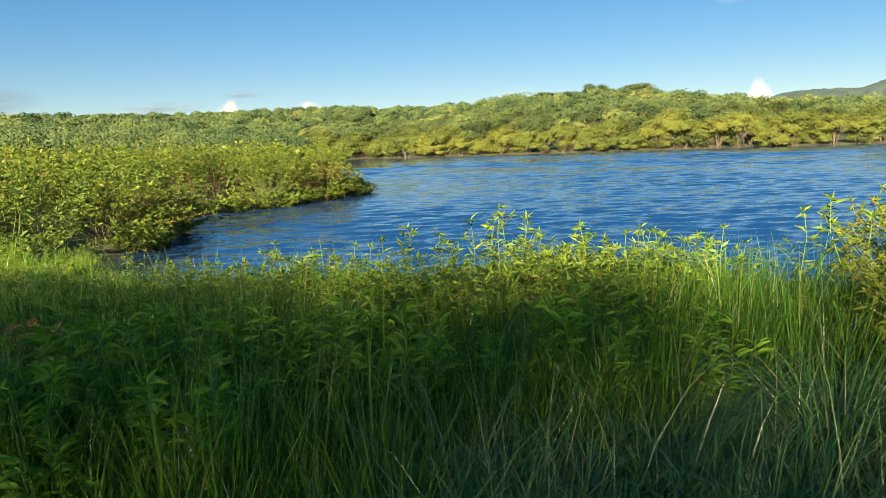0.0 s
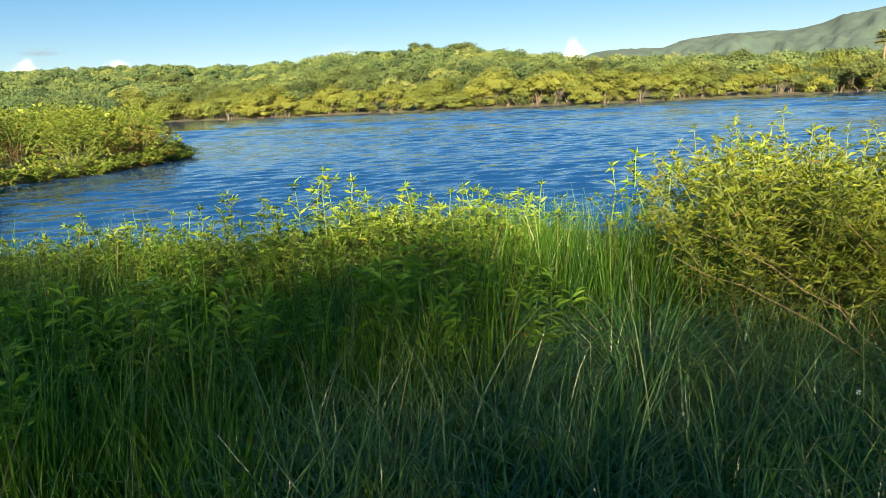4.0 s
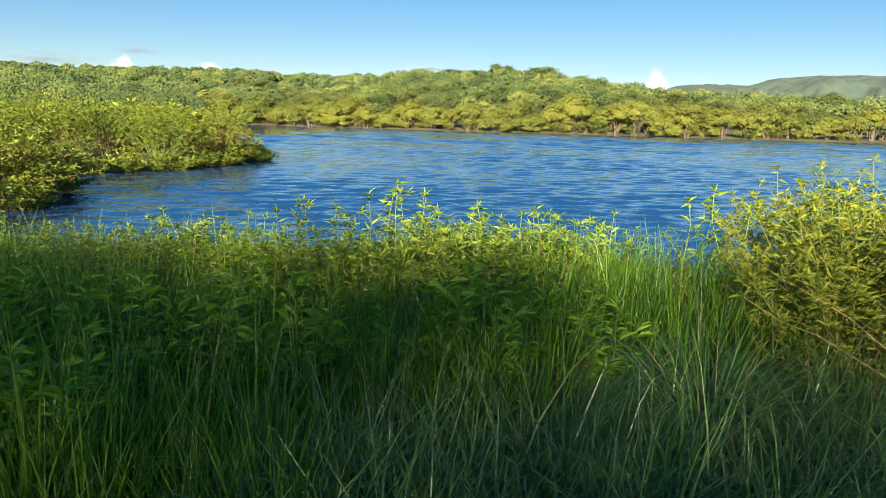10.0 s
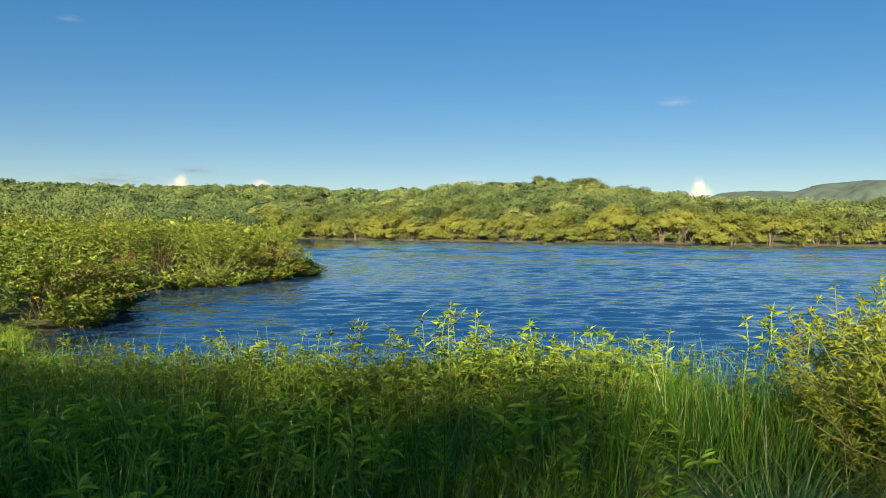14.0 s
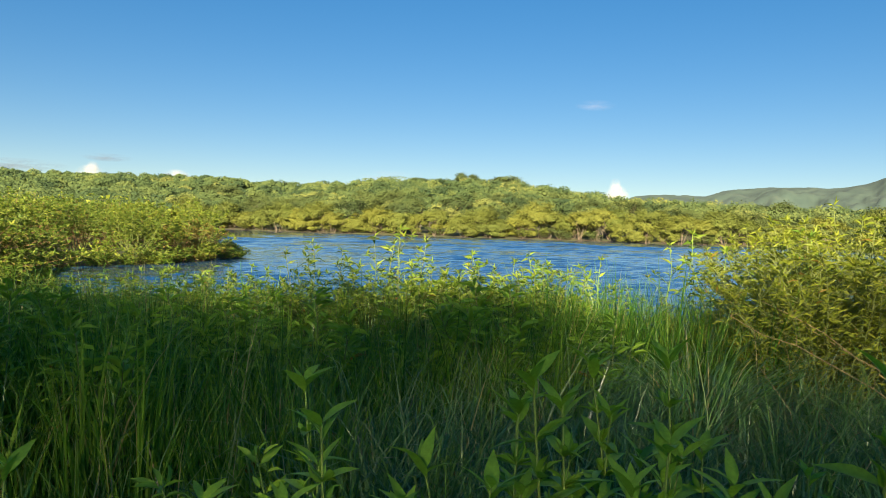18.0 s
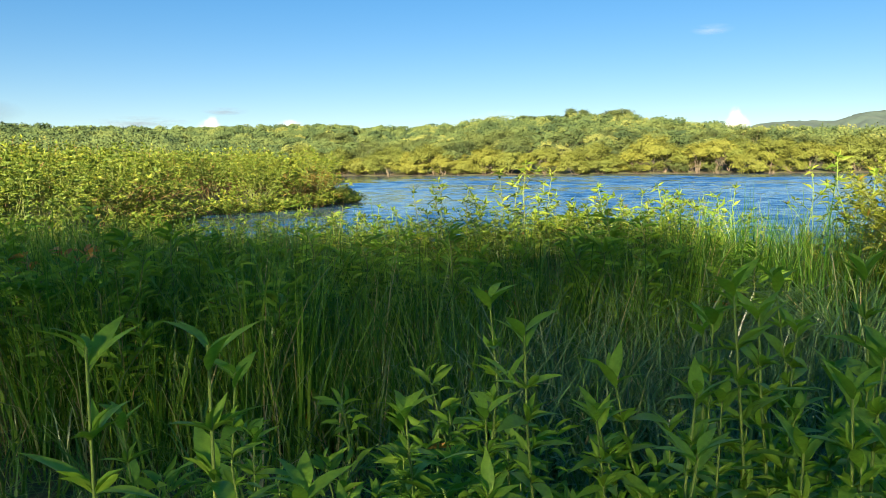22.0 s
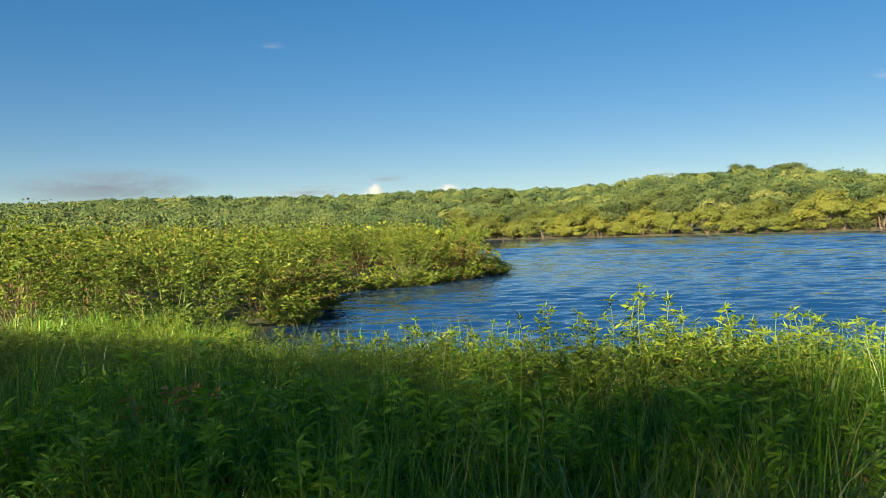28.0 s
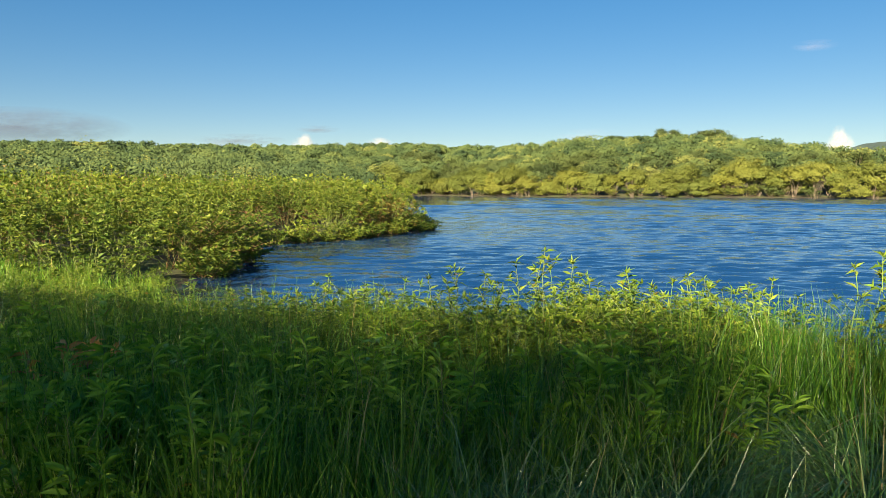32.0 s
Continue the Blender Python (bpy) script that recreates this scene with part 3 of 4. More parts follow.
def vapour_material(name, colour, most, scale=0.011, stretch=(0.35, 0.35, 1.6), tear=(0.38, 0.66), rim=0.5):
    """Thin vapour: thickest in the middle, torn and fading to nothing at its rim."""
    m, n, l, b, out = shader(name)
    b.inputs["Base Color"].default_value = (*colour, 1)
    b.inputs["Roughness"].default_value, b.inputs["Specular IOR Level"].default_value = 1.0, 0.0
    co = n.new("ShaderNodeTexCoord")
    away = n.new("ShaderNodeVectorMath")
    away.operation = "MULTIPLY_ADD"
    away.inputs[1].default_value, away.inputs[2].default_value = (2, 0, 2), (-1, 0, -1)
    l.new(co.outputs["Generated"], away.inputs[0])
    far = n.new("ShaderNodeVectorMath")
    far.operation = "LENGTH"
    l.new(away.outputs[0], far.inputs[0])
    body = ramp(n, l, far.outputs["Value"], (0.0, (1, 1, 1)), (0.5, (rim,) * 3), (0.95, (0, 0, 0)))
    torn = ramp(n, l, noise_of(n, l, scale, 5.0, 0.6, stretch), (tear[0], (0.0,) * 3), (tear[1], (1.0,) * 3))
    both = mixed(n, l, 1.0, body, torn, "MULTIPLY")
    thick = mixed(n, l, 1.0, both, (most,) * 3, "MULTIPLY")
    mx = n.new("ShaderNodeMixShader")
    l.new(thick, mx.inputs[0])
    l.new(n.new("ShaderNodeBsdfTransparent").outputs[0], mx.inputs[1])
    l.new(b.outputs[0], mx.inputs[2])
    l.new(mx.outputs[0], out.inputs[0])
    return m


M_CUMULUS = vapour_material("sunlit_cloud", (0.42, 0.36, 0.33), 0.8, 0.02, (1, 1, 1), (0.3, 0.65), 0.6)
M_STREAK = vapour_material("violet_streak", (0.08, 0.085, 0.12), 0.75)
M_BANK = vapour_material("violet_cloud_bank", (0.08, 0.1, 0.16), 0.8, 0.006, (0.5, 0.5, 1.6), (0.25, 0.55), 0.6)
M_WISP = vapour_material("white_wisp", (0.4, 0.33, 0.35), 0.13)


def build_streak(az, el, wide, high, mat, label, distance=4300):
    """A thin sheet of vapour, bowed along its length."""
    bm = bmesh.new()
    bmesh.ops.create_grid(bm, x_segments=24, y_segments=6, size=1.0)
    w, h = (distance * math.radians(q) * 0.5 for q in (wide, high))
    for vt in bm.verts:
        x, z = vt.co.x, vt.co.y
        vt.co = (x * w, 0.25 * h * (x * x + z * z), z * h + 0.1 * h * math.sin(3 * x))
    me = bpy.data.meshes.new("cloud")
    bm.to_mesh(me)
    bm.free()
    me.materials.append(mat)
    ob = tagged(new("cloud", me), label, "cloud", "low clouds", "structure")
    a = radians(az)
    ob.matrix_basis = Matrix.Translation((math.sin(a) * distance, math.cos(a) * distance, distance * math.tan(radians(el)))) @ Matrix.Rotation(-a, 4, "Z")


for az, el, wide, high in ((-21.1, 2.85, 1.9, 1.5), (-20.9, 2.9, 1.1, 1.9), (-15.6, 3.0, 2.0, 1.1), (16.1, 2.5, 2.0, 1.9), (16.0, 2.7, 1.2, 2.5)):
    build_streak(az, el, wide, high, M_CUMULUS, WHITE)
WISP = "faint white wisp of high cloud"
build_streak(-39.5, 3.9, 15.0, 2.6, M_BANK, "long grey-violet cloud bank low over the hills")
build_streak(-25.5, 3.3, 7.0, 0.9, M_STREAK, GREY)
build_streak(-20.0, 4.1, 3.6, 0.6, M_STREAK, GREY)
build_streak(-0.5, 3.6, 5.0, 1.0, M_WISP, WISP)
build_streak(14.4, 9.1, 3.2, 0.8, M_WISP, WISP)
build_streak(-27.0, 3.0, 3.0, 0.6, M_WISP, WISP)
build_streak(-27.9, 13.6, 2.2, 0.6, M_WISP, WISP)

# far shore: trees standing at the waterline
rs = np.random.default_rng(11)
SHORE_LABEL = "yellow-green shore tree with pale bare stems at the waterline"
shore_kinds = [make_tree("shore_tree", 20 + i, h, w, st, 170, 0.22, M_SHORE, 0.45, b, SHORE_LABEL, "tree", "trees along the far shore", 26, None, 0.05 if i in (3, 5, 6) else 0.25)
               for i, (h, w, st, b) in enumerate([(4.6, 6.0, 5, .1), (5.2, 6.5, 4, .15), (4.2, 5.2, 6, .05), (5.6, 7.0, 6, .3), (3.8, 5.5, 7, .05), (4.4, 5.0, 8, .45), (5.0, 5.6, 7, .5)])]
edge = LAKE[15:24]
spots = []
for (ax, ay), (bx, by) in zip(edge[:-1], edge[1:]):
    n = int(math.hypot(bx - ax, by - ay) / 2.4)
    for i in range(n):
        t = (i + rs.uniform(0, 0.7)) / n
        off = rs.uniform(0.4, 3.0)
        x = ax + (bx - ax) * t
        bare_one = rs.uniform() < (0.5 if x > 22 else 0.12)
        spots.append((x, ay + (by - ay) * t + off, int(rs.integers(5, 7)) if bare_one else int(rs.integers(5))))
placed(shore_kinds, spots, rs, 0.7, 1.15)
low_kinds = [make_shrub("waterside_bush", 30 + i, 1.6, 3.4, 14, 40, 0.26, 0.6, (M_SHORE, M_HILL)[i], "low green bush under the shore trees", "bush", "bushes along the far shore", stem=M_BARK, low=0.1)
             for i in range(2)]
spots = []
for (ax, ay), (bx, by) in zip(edge[1:-1], edge[2:]):
    n = int(math.hypot(bx - ax, by - ay) / 2.6)
    for i in range(n):
        if rs.uniform() < 0.7:
            t = (i + rs.uniform(0, 0.9)) / n
            spots.append((ax + (bx - ax) * t, ay + (by - ay) * t + rs.uniform(0.3, 1.2)))
placed(low_kinds, spots, rs, 0.6, 1.2)

# hillside woods: the nearer trees one by one
HILL_LABEL = "olive-green dry-forest tree on the hillside"
hill_kinds = [make_tree("hill_tree", 40 + i, h, w, 2, 130, 0.22, M_HILL if i < 4 else M_DARK, 0.6, 0.25, HILL_LABEL, "tree", "trees on the hillside", 16, None, 0.2)
              for i, (h, w) in enumerate([(4.6, 6.0), (4.0, 5.2), (5.2, 6.6), (3.6, 5.0), (4.8, 6.6), (4.2, 5.6)])]
spots = []
for _ in range(150):
    az = rs.uniform(-16, 38)
    s0 = float(np.interp(az, RIDGE_AZ, SHORE_R))
    r = s0 + 4 + 60 * rs.uniform(0, 1) ** 1.2
    spots.append((r * math.sin(radians(az)), r * math.cos(radians(az))))
placed(hill_kinds, spots, rs, 0.75, 1.25)
CREST_LABEL = "dark umbrella-crowned tree standing above the ridge"
crest_kinds = [make_tree("ridge_tree", 50 + i, h, w, 1, 150, 0.26, M_DARK, 0.65, 0.25, CREST_LABEL, "tree", "tall trees on the ridge", 26) for i, (h, w) in enumerate([(5.2, 9.5), (5.0, 6.5)])]
placed(crest_kinds, [(238 * math.sin(radians(a)), 238 * math.cos(radians(a)), i, s) for a, i, s in
                     ((8.2, 0, 1.2), (7.2, 1, 1.0), (5.1, 1, 1.25), (1.8, 0, 0.95), (2.9, 1, 0.95), (-0.9, 1, 1.0), (10.5, 1, 0.85), (16.8, 0, 0.85), (-12.5, 0, 1.25), (-4, 1, 0.9))], rs, 0.97, 1.03)


def make_palm(seed, x, y, height, fronds):
    """A fan palm: slim trunk and a round head of stiff fans on long stalks."""
    rs = np.random.default_rng(seed)
    root = tagged(new("fan_palm"), "tall fan palm with a round head of grey-green fronds", "palm", "fan palms")
    root.location = (x, y, ground_z(x, y))
    part("trunk", tri_mesh("trunk", *tube(bent((0, 0, -0.2), (0.2, 0, height), 0, 8, rs, 0.03), np.linspace(0.2, 0.13, 8), 8), M_BARK, True), root)
    for i in range(fronds):
        th, el = rs.uniform(0, 6.28), rs.uniform(-0.7, 1.3)
        way = np.array([math.cos(th) * math.cos(el), math.sin(th) * math.cos(el), math.sin(el)])
        heart = np.array([0.2, 0, height])
        hub = heart + way * 0.95
        pieces = [tube(np.array([heart, heart + way * 0.4, hub]), np.array([0.03, 0.025, 0.02]), 4)]
        side = unit(np.cross(way, [0, 0, 1.0]))
        ang = np.linspace(-1.9, 1.9, 18)
        out = np.cos(ang)[:, None] * way + np.sin(ang)[:, None] * side
        pieces.append(leaves(np.repeat(hub[None], 18, 0), out, 1.05 * rs.uniform(0.8, 1.1, 18), 0.14, COARSE, rs))
        part("frond", tri_mesh("frond", *join(*pieces), M_PALM), root)


make_palm(170, 82.0, 114.2, 7.4, 34)
make_palm(171, 79.3, 115.4, 3.8, 20)
make_palm(172, 82.6, 115.0, 2.8, 18)


# the rest of the woods, too many to count
def woodland(name, count, a0, a1, start, tone, seed, label, heads=7, per=54, mat=M_WOOD):
    """Many crowns, each of several leafy clumps set in a dome with gaps between."""
    rs = np.random.default_rng(seed)
    az = rs.uniform(a0, a1, count)
    s0, r0 = np.interp(az, RIDGE_AZ, SHORE_R) + start, np.interp(az, RIDGE_AZ, RIDGE_R) + 30
    rad = s0 + (r0 - s0) * rs.uniform(0, 1, count) ** 0.8
    at = np.stack([rad * np.sin(np.radians(az)), rad * np.cos(np.radians(az))], -1)
    keep = (lake_depth(at) < -2) & (rad > 75)
    at, rad = at[keep], rad[keep]
    gz, m = land(at), len(at)
    size = rs.uniform(0.6, 1.35, m)
    th, out = rs.uniform(0, 6.28, (m, heads)), np.sqrt(rs.uniform(0, 1, (m, heads)))
    centre = np.stack([np.cos(th) * out * 2.5, np.sin(th) * out * 2.5, 3.6 - 1.7 * out ** 2 + rs.normal(0, 0.25, (m, heads))], -1) * size[:, None, None]
    centre += np.column_stack([at, gz - 0.2])[:, None]
    wide = size * rs.uniform(0.85, 1.15, m)
    ball = unit(rs.normal(0, 1, (m, heads, per, 3)) + np.array([0, 0, 0.4]))
    pos = centre[:, :, None] + ball * np.array([1.3, 1.3, 0.75]) * wide[:, None, None, None] * rs.uniform(0.6, 1.25, (m, heads, per, 1))
    k = m * heads * per
    s = rs.uniform(0.4, 0.75, k) * np.repeat(np.clip(rad / 240, 0.42, 1.3), heads * per)
    v, f = leaves(pos.reshape(-1, 3), rs.normal(0, 1, (k, 3)), s, s * 0.9, FLAKE, rs, outward=0.5 * ball.reshape(-1, 3) + np.array([0, -0.25, 0.4]), loose=0.2)
    me = tri_mesh(name, v, f, mat)
    shade = np.clip(rs.normal(tone, 0.22, m), 0, 1)
    me.attributes.new("tone", "FLOAT", "POINT").data.foreach_set("value", np.repeat(shade, heads * per * len(FLAKE[0])).astype(np.float32))
    tagged(new(name, me), label, "woodland", kind="stuff")


woodland("woodland", 1500, -52, -12, -15, 0.36, 1, "dense green dry forest covering the far hills")
woodland("hill_woodland", 900, -15, 42, 30, 0.5, 2, "dense green dry forest covering the hill across the lake")
woodland("dark_woodland", 620, -52, 42, 30, 0.12, 3, "darker green trees scattered through the far forest")
woodland("bright_woodland", 260, -52, 42, 0, 0.9, 4, "yellow-green trees scattered through the far forest")

# peninsula shrubs
PEN_LABEL = "dense leafy green shrub growing at the water's edge"
pen_kinds = [make_weed("shore_shrub", 60 + i, h, w, 22, 0.155, 0.32, M_SHRUB, PEN_LABEL, "shrub", "shrubs on the peninsula", 7, 0.3, 17, 0.4, False, M_STEM, DROOP, 0.0, False, 0.45)
             for i, (h, w) in enumerate([(1.95, 2.6), (2.1, 2.8), (1.75, 2.4), (2.2, 3.0)])]
spots = scatter(175, lambda x, y: is_land(x, y, 0.25 + 0.9 * (y > 33)) and y > 11.0 and x > -1.05 * y - 3, (-36, -6.4, 11, 40), 1.05, rs)
front = [p for p in spots if is_land(*p) and not is_land(p[0], p[1], 3.5) or math.hypot(*p) < 19]
placed(pen_kinds, front, rs, 0.8, 1.1)
back_shrubs = [make_weed("inner_shrub", 64 + i, 2.1, 2.9, 22, 0.17, 0.4, M_SHRUB, "dense leafy green shrub inside the thicket", "shrub", "shrubs inside the thicket", 6, 0.1, 6, 0.4, False, M_RED, COARSE, 0.0, False) for i in range(2)]
placed(back_shrubs, [p for p in spots if p not in front], rs, 0.8, 1.1)
edge_kinds = [make_shrub("waterside_plant", 70 + i, 0.7, 1.3, 26, 40, 0.13, 0.35, M_SHRUB, "low leafy plant overhanging the water", "plant", "plants at the cove's waterline", COARSE, 0.0, M_RED, 0.1, False, 0.5) for i in range(2)]
spots = []
for (ax, ay), (bx, by) in zip(LAKE[4:11], LAKE[5:12]):
    n = int(math.hypot(bx - ax, by - ay) / 0.75)
    for i in range(n):
        t = (i + rs.uniform(0, 0.9)) / n
        spots.append((ax + (bx - ax) * t + rs.uniform(-0.4, 0.25), ay + (by - ay) * t))
placed(edge_kinds, spots, rs, 0.6, 1.25)
brown_kinds = [make_shrub("brown_shrub", 73, 1.9, 2.4, 36, 55, 0.15, 0.45, M_BROWN, "partly withered red-brown shrub near the point", "shrub", "shrubs on the peninsula", COARSE, 0.0, M_RED, 0.12, False, 0.4)]
placed(brown_kinds, [(-8.5, 30.4), (-8.0, 31.9)], rs, 0.75, 0.9)
for x, y, side, kind in ((-9.3, 15.9, 1.5, 1), (-9.4, 16.9, 1.9, 0), (-9.2, 17.7, 1.7, 1)):
    bough = make_weed("leaning_shrub", 76 + kind, 1.25 + 0.3 * kind, 1.5, 12, 0.15, 0.32, M_SHRUB, "leafy shrub leaning out low over the water", "shrub", "shrubs leaning over the cove", 7, 0.14, 11, 0.4,
                      False, M_RED, DROOP, side, True, 0.3)
    bough.location = (x, y, ground_z(x, y))
far_kinds = [make_shrub("bog_shrub", 66 + i, 1.9, 3.2, 26, 26, 0.24, 0.55, M_SHRUB, "leafy green shrub in the wide scrub beyond the cove", "shrub", "shrubs beyond the cove", COARSE, 0.0, M_RED, 0.15, False, 0.3) for i in range(2)]
spots = scatter(110, lambda x, y: is_land(x, y, 0.5) and x < -0.2 * y and x > -1.05 * y - 4 and math.hypot(x, y) > 36, (-75, -10, 22, 66), 2.0, rs)
placed(far_kinds, spots, rs, 0.85, 1.2)


# near bank
def grass_field(name, count, inside, box, length, lean, droop, width, mat, label, per_clump=70, radius=0.14):
    rs = np.random.default_rng(len(name) + count)
    centres = np.array(scatter(count, inside, box, radius * 0.9, rs))
    m = len(centres) * per_clump
    c = np.repeat(centres, per_clump, 0) + rs.normal(0, radius * 0.5, (m, 2))
    base = np.column_stack([c, land(c) - 0.02])
    clump = np.repeat(rs.uniform(0.7, 1.15, len(centres)), per_clump)
    away = np.arctan2(c[:, 1] - np.repeat(centres[:, 1], per_clump), c[:, 0] - np.repeat(centres[:, 0], per_clump)) + rs.normal(0, 0.5, m)
    v, f = blades(base, length * clump * rs.uniform(0.45, 1.12, m), np.abs(rs.normal(0, lean, m)), away, width * rs.uniform(0.5, 1.4, m),
                  np.abs(rs.normal(droop, droop * 0.6, m)))
    tagged(new(name, tri_mesh(name, v, f, mat)), label, "grass", kind="stuff")


def rushes(x, y):
    left = -2.4 < x < -0.45 and 2.45 < y < 4.4
    middle = -0.55 < x < 0.75 and 3.45 < y < 4.7
    return left or middle or (x <= -2.4 and y > 3.0 and is_land(x, y, 0.3))


grass_field("tall_grass", 330, rushes, (-6.5, 0.75, 2.4, 5.4), 0.84, 0.15, 0.55, 0.0095, M_GRASS, "tall upright green rush grass on the shaded bank", 62)
grass_field("sunlit_grass", 210, lambda x, y: is_land(x, y, 0.4), (0.72, 2.3, 4.2, 6.2), 0.94, 0.16, 0.55, 0.0105, M_GRASS, "tall bright green grass at the water's edge", 52)
grass_field("edge_grass", 360, lambda x, y: is_land(x, y, 0.0), (-3.5, 0.9, 4.2, 7.0), 0.95, 0.2, 0.6, 0.0095, M_GRASS, "dense green grass between the bank weeds", 46, 0.2)
grass_field("cove_grass", 240, lambda x, y: is_land(x, y, 0.05), (-11, -1.2, 5.6, 13), 0.6, 0.2, 0.6, 0.013, M_GRASS, "tall green grass along the cove", 40, 0.25)
grass_field("drooping_grass", 190, lambda x, y: math.hypot(x - 1.35, y - 3.45) > 0.35, (-0.5, 3.6, 2.4, 4.4), 0.74, 0.5, 2.5, 0.0085, M_BLUE, "drooping blue-green grass in the shade", 46)
grass_field("coarse_grass", 300, lambda x, y: y > 1.5 + 0.3 * abs(x - 1.2), (-0.6, 3.4, 1.4, 3.0), 0.6, 0.35, 1.5, 0.011, M_BLUE, "coarse blue-green grass in the foreground", 32)
grass_field("pale_grass", 150, lambda x, y: True, (-2.8, 2.6, 2.35, 4.3), 0.86, 0.3, 1.7, 0.0075, M_PALE, "long pale arching blades among the shaded grass", 9, 0.2)
grass_field("low_grass", 160, lambda x, y: True, (-2.6, 0.8, 1.6, 3.4), 0.52, 0.7, 1.6, 0.008, M_GRASS, "thin arching grass in the hollow", 18)
grass_field("dry_grass", 70, lambda x, y: True, (-3.0, 2.8, 2.5, 4.7), 0.8, 0.5, 1.7, 0.0055, M_STRAW, "thin dry straw blades among the green grass", 8)
grass_field("litter", 90, lambda x, y: True, (-1.0, 1.6, 2.6, 3.6), 0.3, 1.3, 0.5, 0.006, M_STRAW, "flattened dry straw on the dark soil", 12, 0.18)
grass_field("turf", 420, lambda x, y: True, (-4.5, 4.5, -2.5, 3.0), 0.22, 0.5, 0.9, 0.007, M_BLUE, "short green grass underfoot", 22, 0.2)


def make_tussock(seed, x, y, count, length, lean, droop, label, dry=0):
    """One clump of sedge: blades fan out from a tight foot and arch over."""
    rs = np.random.default_rng(seed)
    root = tagged(new("sedge_tussock"), label, "tussock", "sedge tussocks")
    root.location = (x, y, ground_z(x, y))
    for name, n, mat, size in (("green_growth", count, M_BLUE, 1.0), ("dry_growth", dry, M_STRAW, 0.75)):
        if n:
            th = rs.uniform(0, 2 * np.pi, n)
            r = 0.16 * np.sqrt(rs.uniform(0, 1, n))
            base = np.stack([np.cos(th) * r, np.sin(th) * r, np.full(n, -0.03)], -1)
            v, f = blades(base, length * size * rs.uniform(0.6, 1.15, n), lean * (0.4 + r / 0.16) * rs.uniform(0.4, 1.2, n), th + rs.normal(0, 0.35, n),
                          0.0085 * rs.uniform(0.6, 1.2, n), droop * rs.uniform(0.5, 1.3, n), 7)
            tagged(part(name, tri_mesh(name, v, f, mat), root), kind="stuff")


make_tussock(301, 1.35, 3.5, 900, 1.12, 0.5, 3.4, "arching sedge tussock with straw-brown foot", 170)
make_tussock(302, 0.55, 3.05, 150, 0.6, 0.3, 1.6, "small pale green sedge tuft on the dark soil", 20)
make_tussock(303, 1.9, 3.35, 520, 1.0, 0.5, 3.3, "arching sedge tussock with straw-brown foot", 60)
make_tussock(304, 0.9, 3.8, 420, 0.95, 0.5, 3.2, "arching sedge tussock with straw-brown foot", 60)
make_tussock(305, -0.1, 3.3, 160, 0.65, 0.5, 2.2, "loose green sedge tuft drooping over the hollow", 60)

WEED_LABEL = "willowy green weed with narrow leaves on the bank"
weed_kinds = [make_weed("bank_weed", 80 + i, h, 0.8, 11, 0.074, 0.24, M_WEED, WEED_LABEL, "weed", "weeds along the bank", 6, 0.03, 7, 0.38, False)
              for i, h in enumerate([1.0, 1.06, 0.95, 1.02])]
spots = scatter(135, lambda x, y: is_land(x, y, -0.15) and y > 4.85 - 0.15 * x and (x < 0.95 or y > 5.9), (-9, 1.6, 4.2, 12.5), 0.25, rs)
spots += scatter(100, lambda x, y: is_land(x, y, 0.0) and y > 4.95 - 0.1 * x and (x < 0.95 or y > 5.9), (-3.2, 1.6, 4.4, 7.0), 0.2, rs)
spots += scatter(60, lambda x, y: is_land(x, y, 0.1), (-7.5, -2.6, 5.0, 9.0), 0.3, rs)
grown = [(x, y, int(rs.integers(4)), float(np.interp(y, [5.6, 8.0], [1.0, 0.6 if x < -2.4 else 0.9])) * (float(np.interp(x, [-1.8, -0.3, 0.6], [0.94, 0.98, 1.05])) + 0.12 * math.sin(2.7 * x + 1.1 * y) * math.cos(1.9 * y - 0.8 * x))) for x, y in spots]
placed(weed_kinds, grown, rs, 0.92, 1.1)
spots = scatter(46, lambda x, y: True, (-3.8, -1.2, 2.7, 4.6), 0.25, rs) + scatter(16, lambda x, y: True, (-1.2, 1.0, 3.6, 4.6), 0.3, rs)
shade_kinds = [make_shrub("shade_weed", 86 + i, 0.85, 0.6, 5, 40, 0.095, 0.27, M_BROAD, "leafy green weed in the shade among tall grass", "weed", "weeds among the grass", FINE, 0.0, M_STEM, 0.25, True) for i in range(3)]
placed(shade_kinds, spots, rs, 0.8, 1.1)

BUSH_LABEL = "tall yellow-green willowy bush catching the low sun"
bush_kinds = [make_weed("willowy_bush", 90 + i, 1.42, 1.35, 34, 0.072, 0.22, M_BUSH, BUSH_LABEL, "bush", "bushes at the water's edge", 10, 0.03, 8, 0.25, False, lean=-0.2, skirt=0.25)
              for i in range(3)]
placed(bush_kinds, [(2.3, 5.1, 0, 0.82), (2.75, 4.5), (3.2, 4.0), (3.3, 4.8), (3.9, 4.4), (2.9, 5.5), (4.2, 5.2), (3.8, 3.5), (2.5, 4.2), (3.5, 5.7), (4.6, 4.6), (1.95, 5.5, 1, 0.62), (2.0, 4.75, 2, 0.6)], rs, 0.9, 1.1)


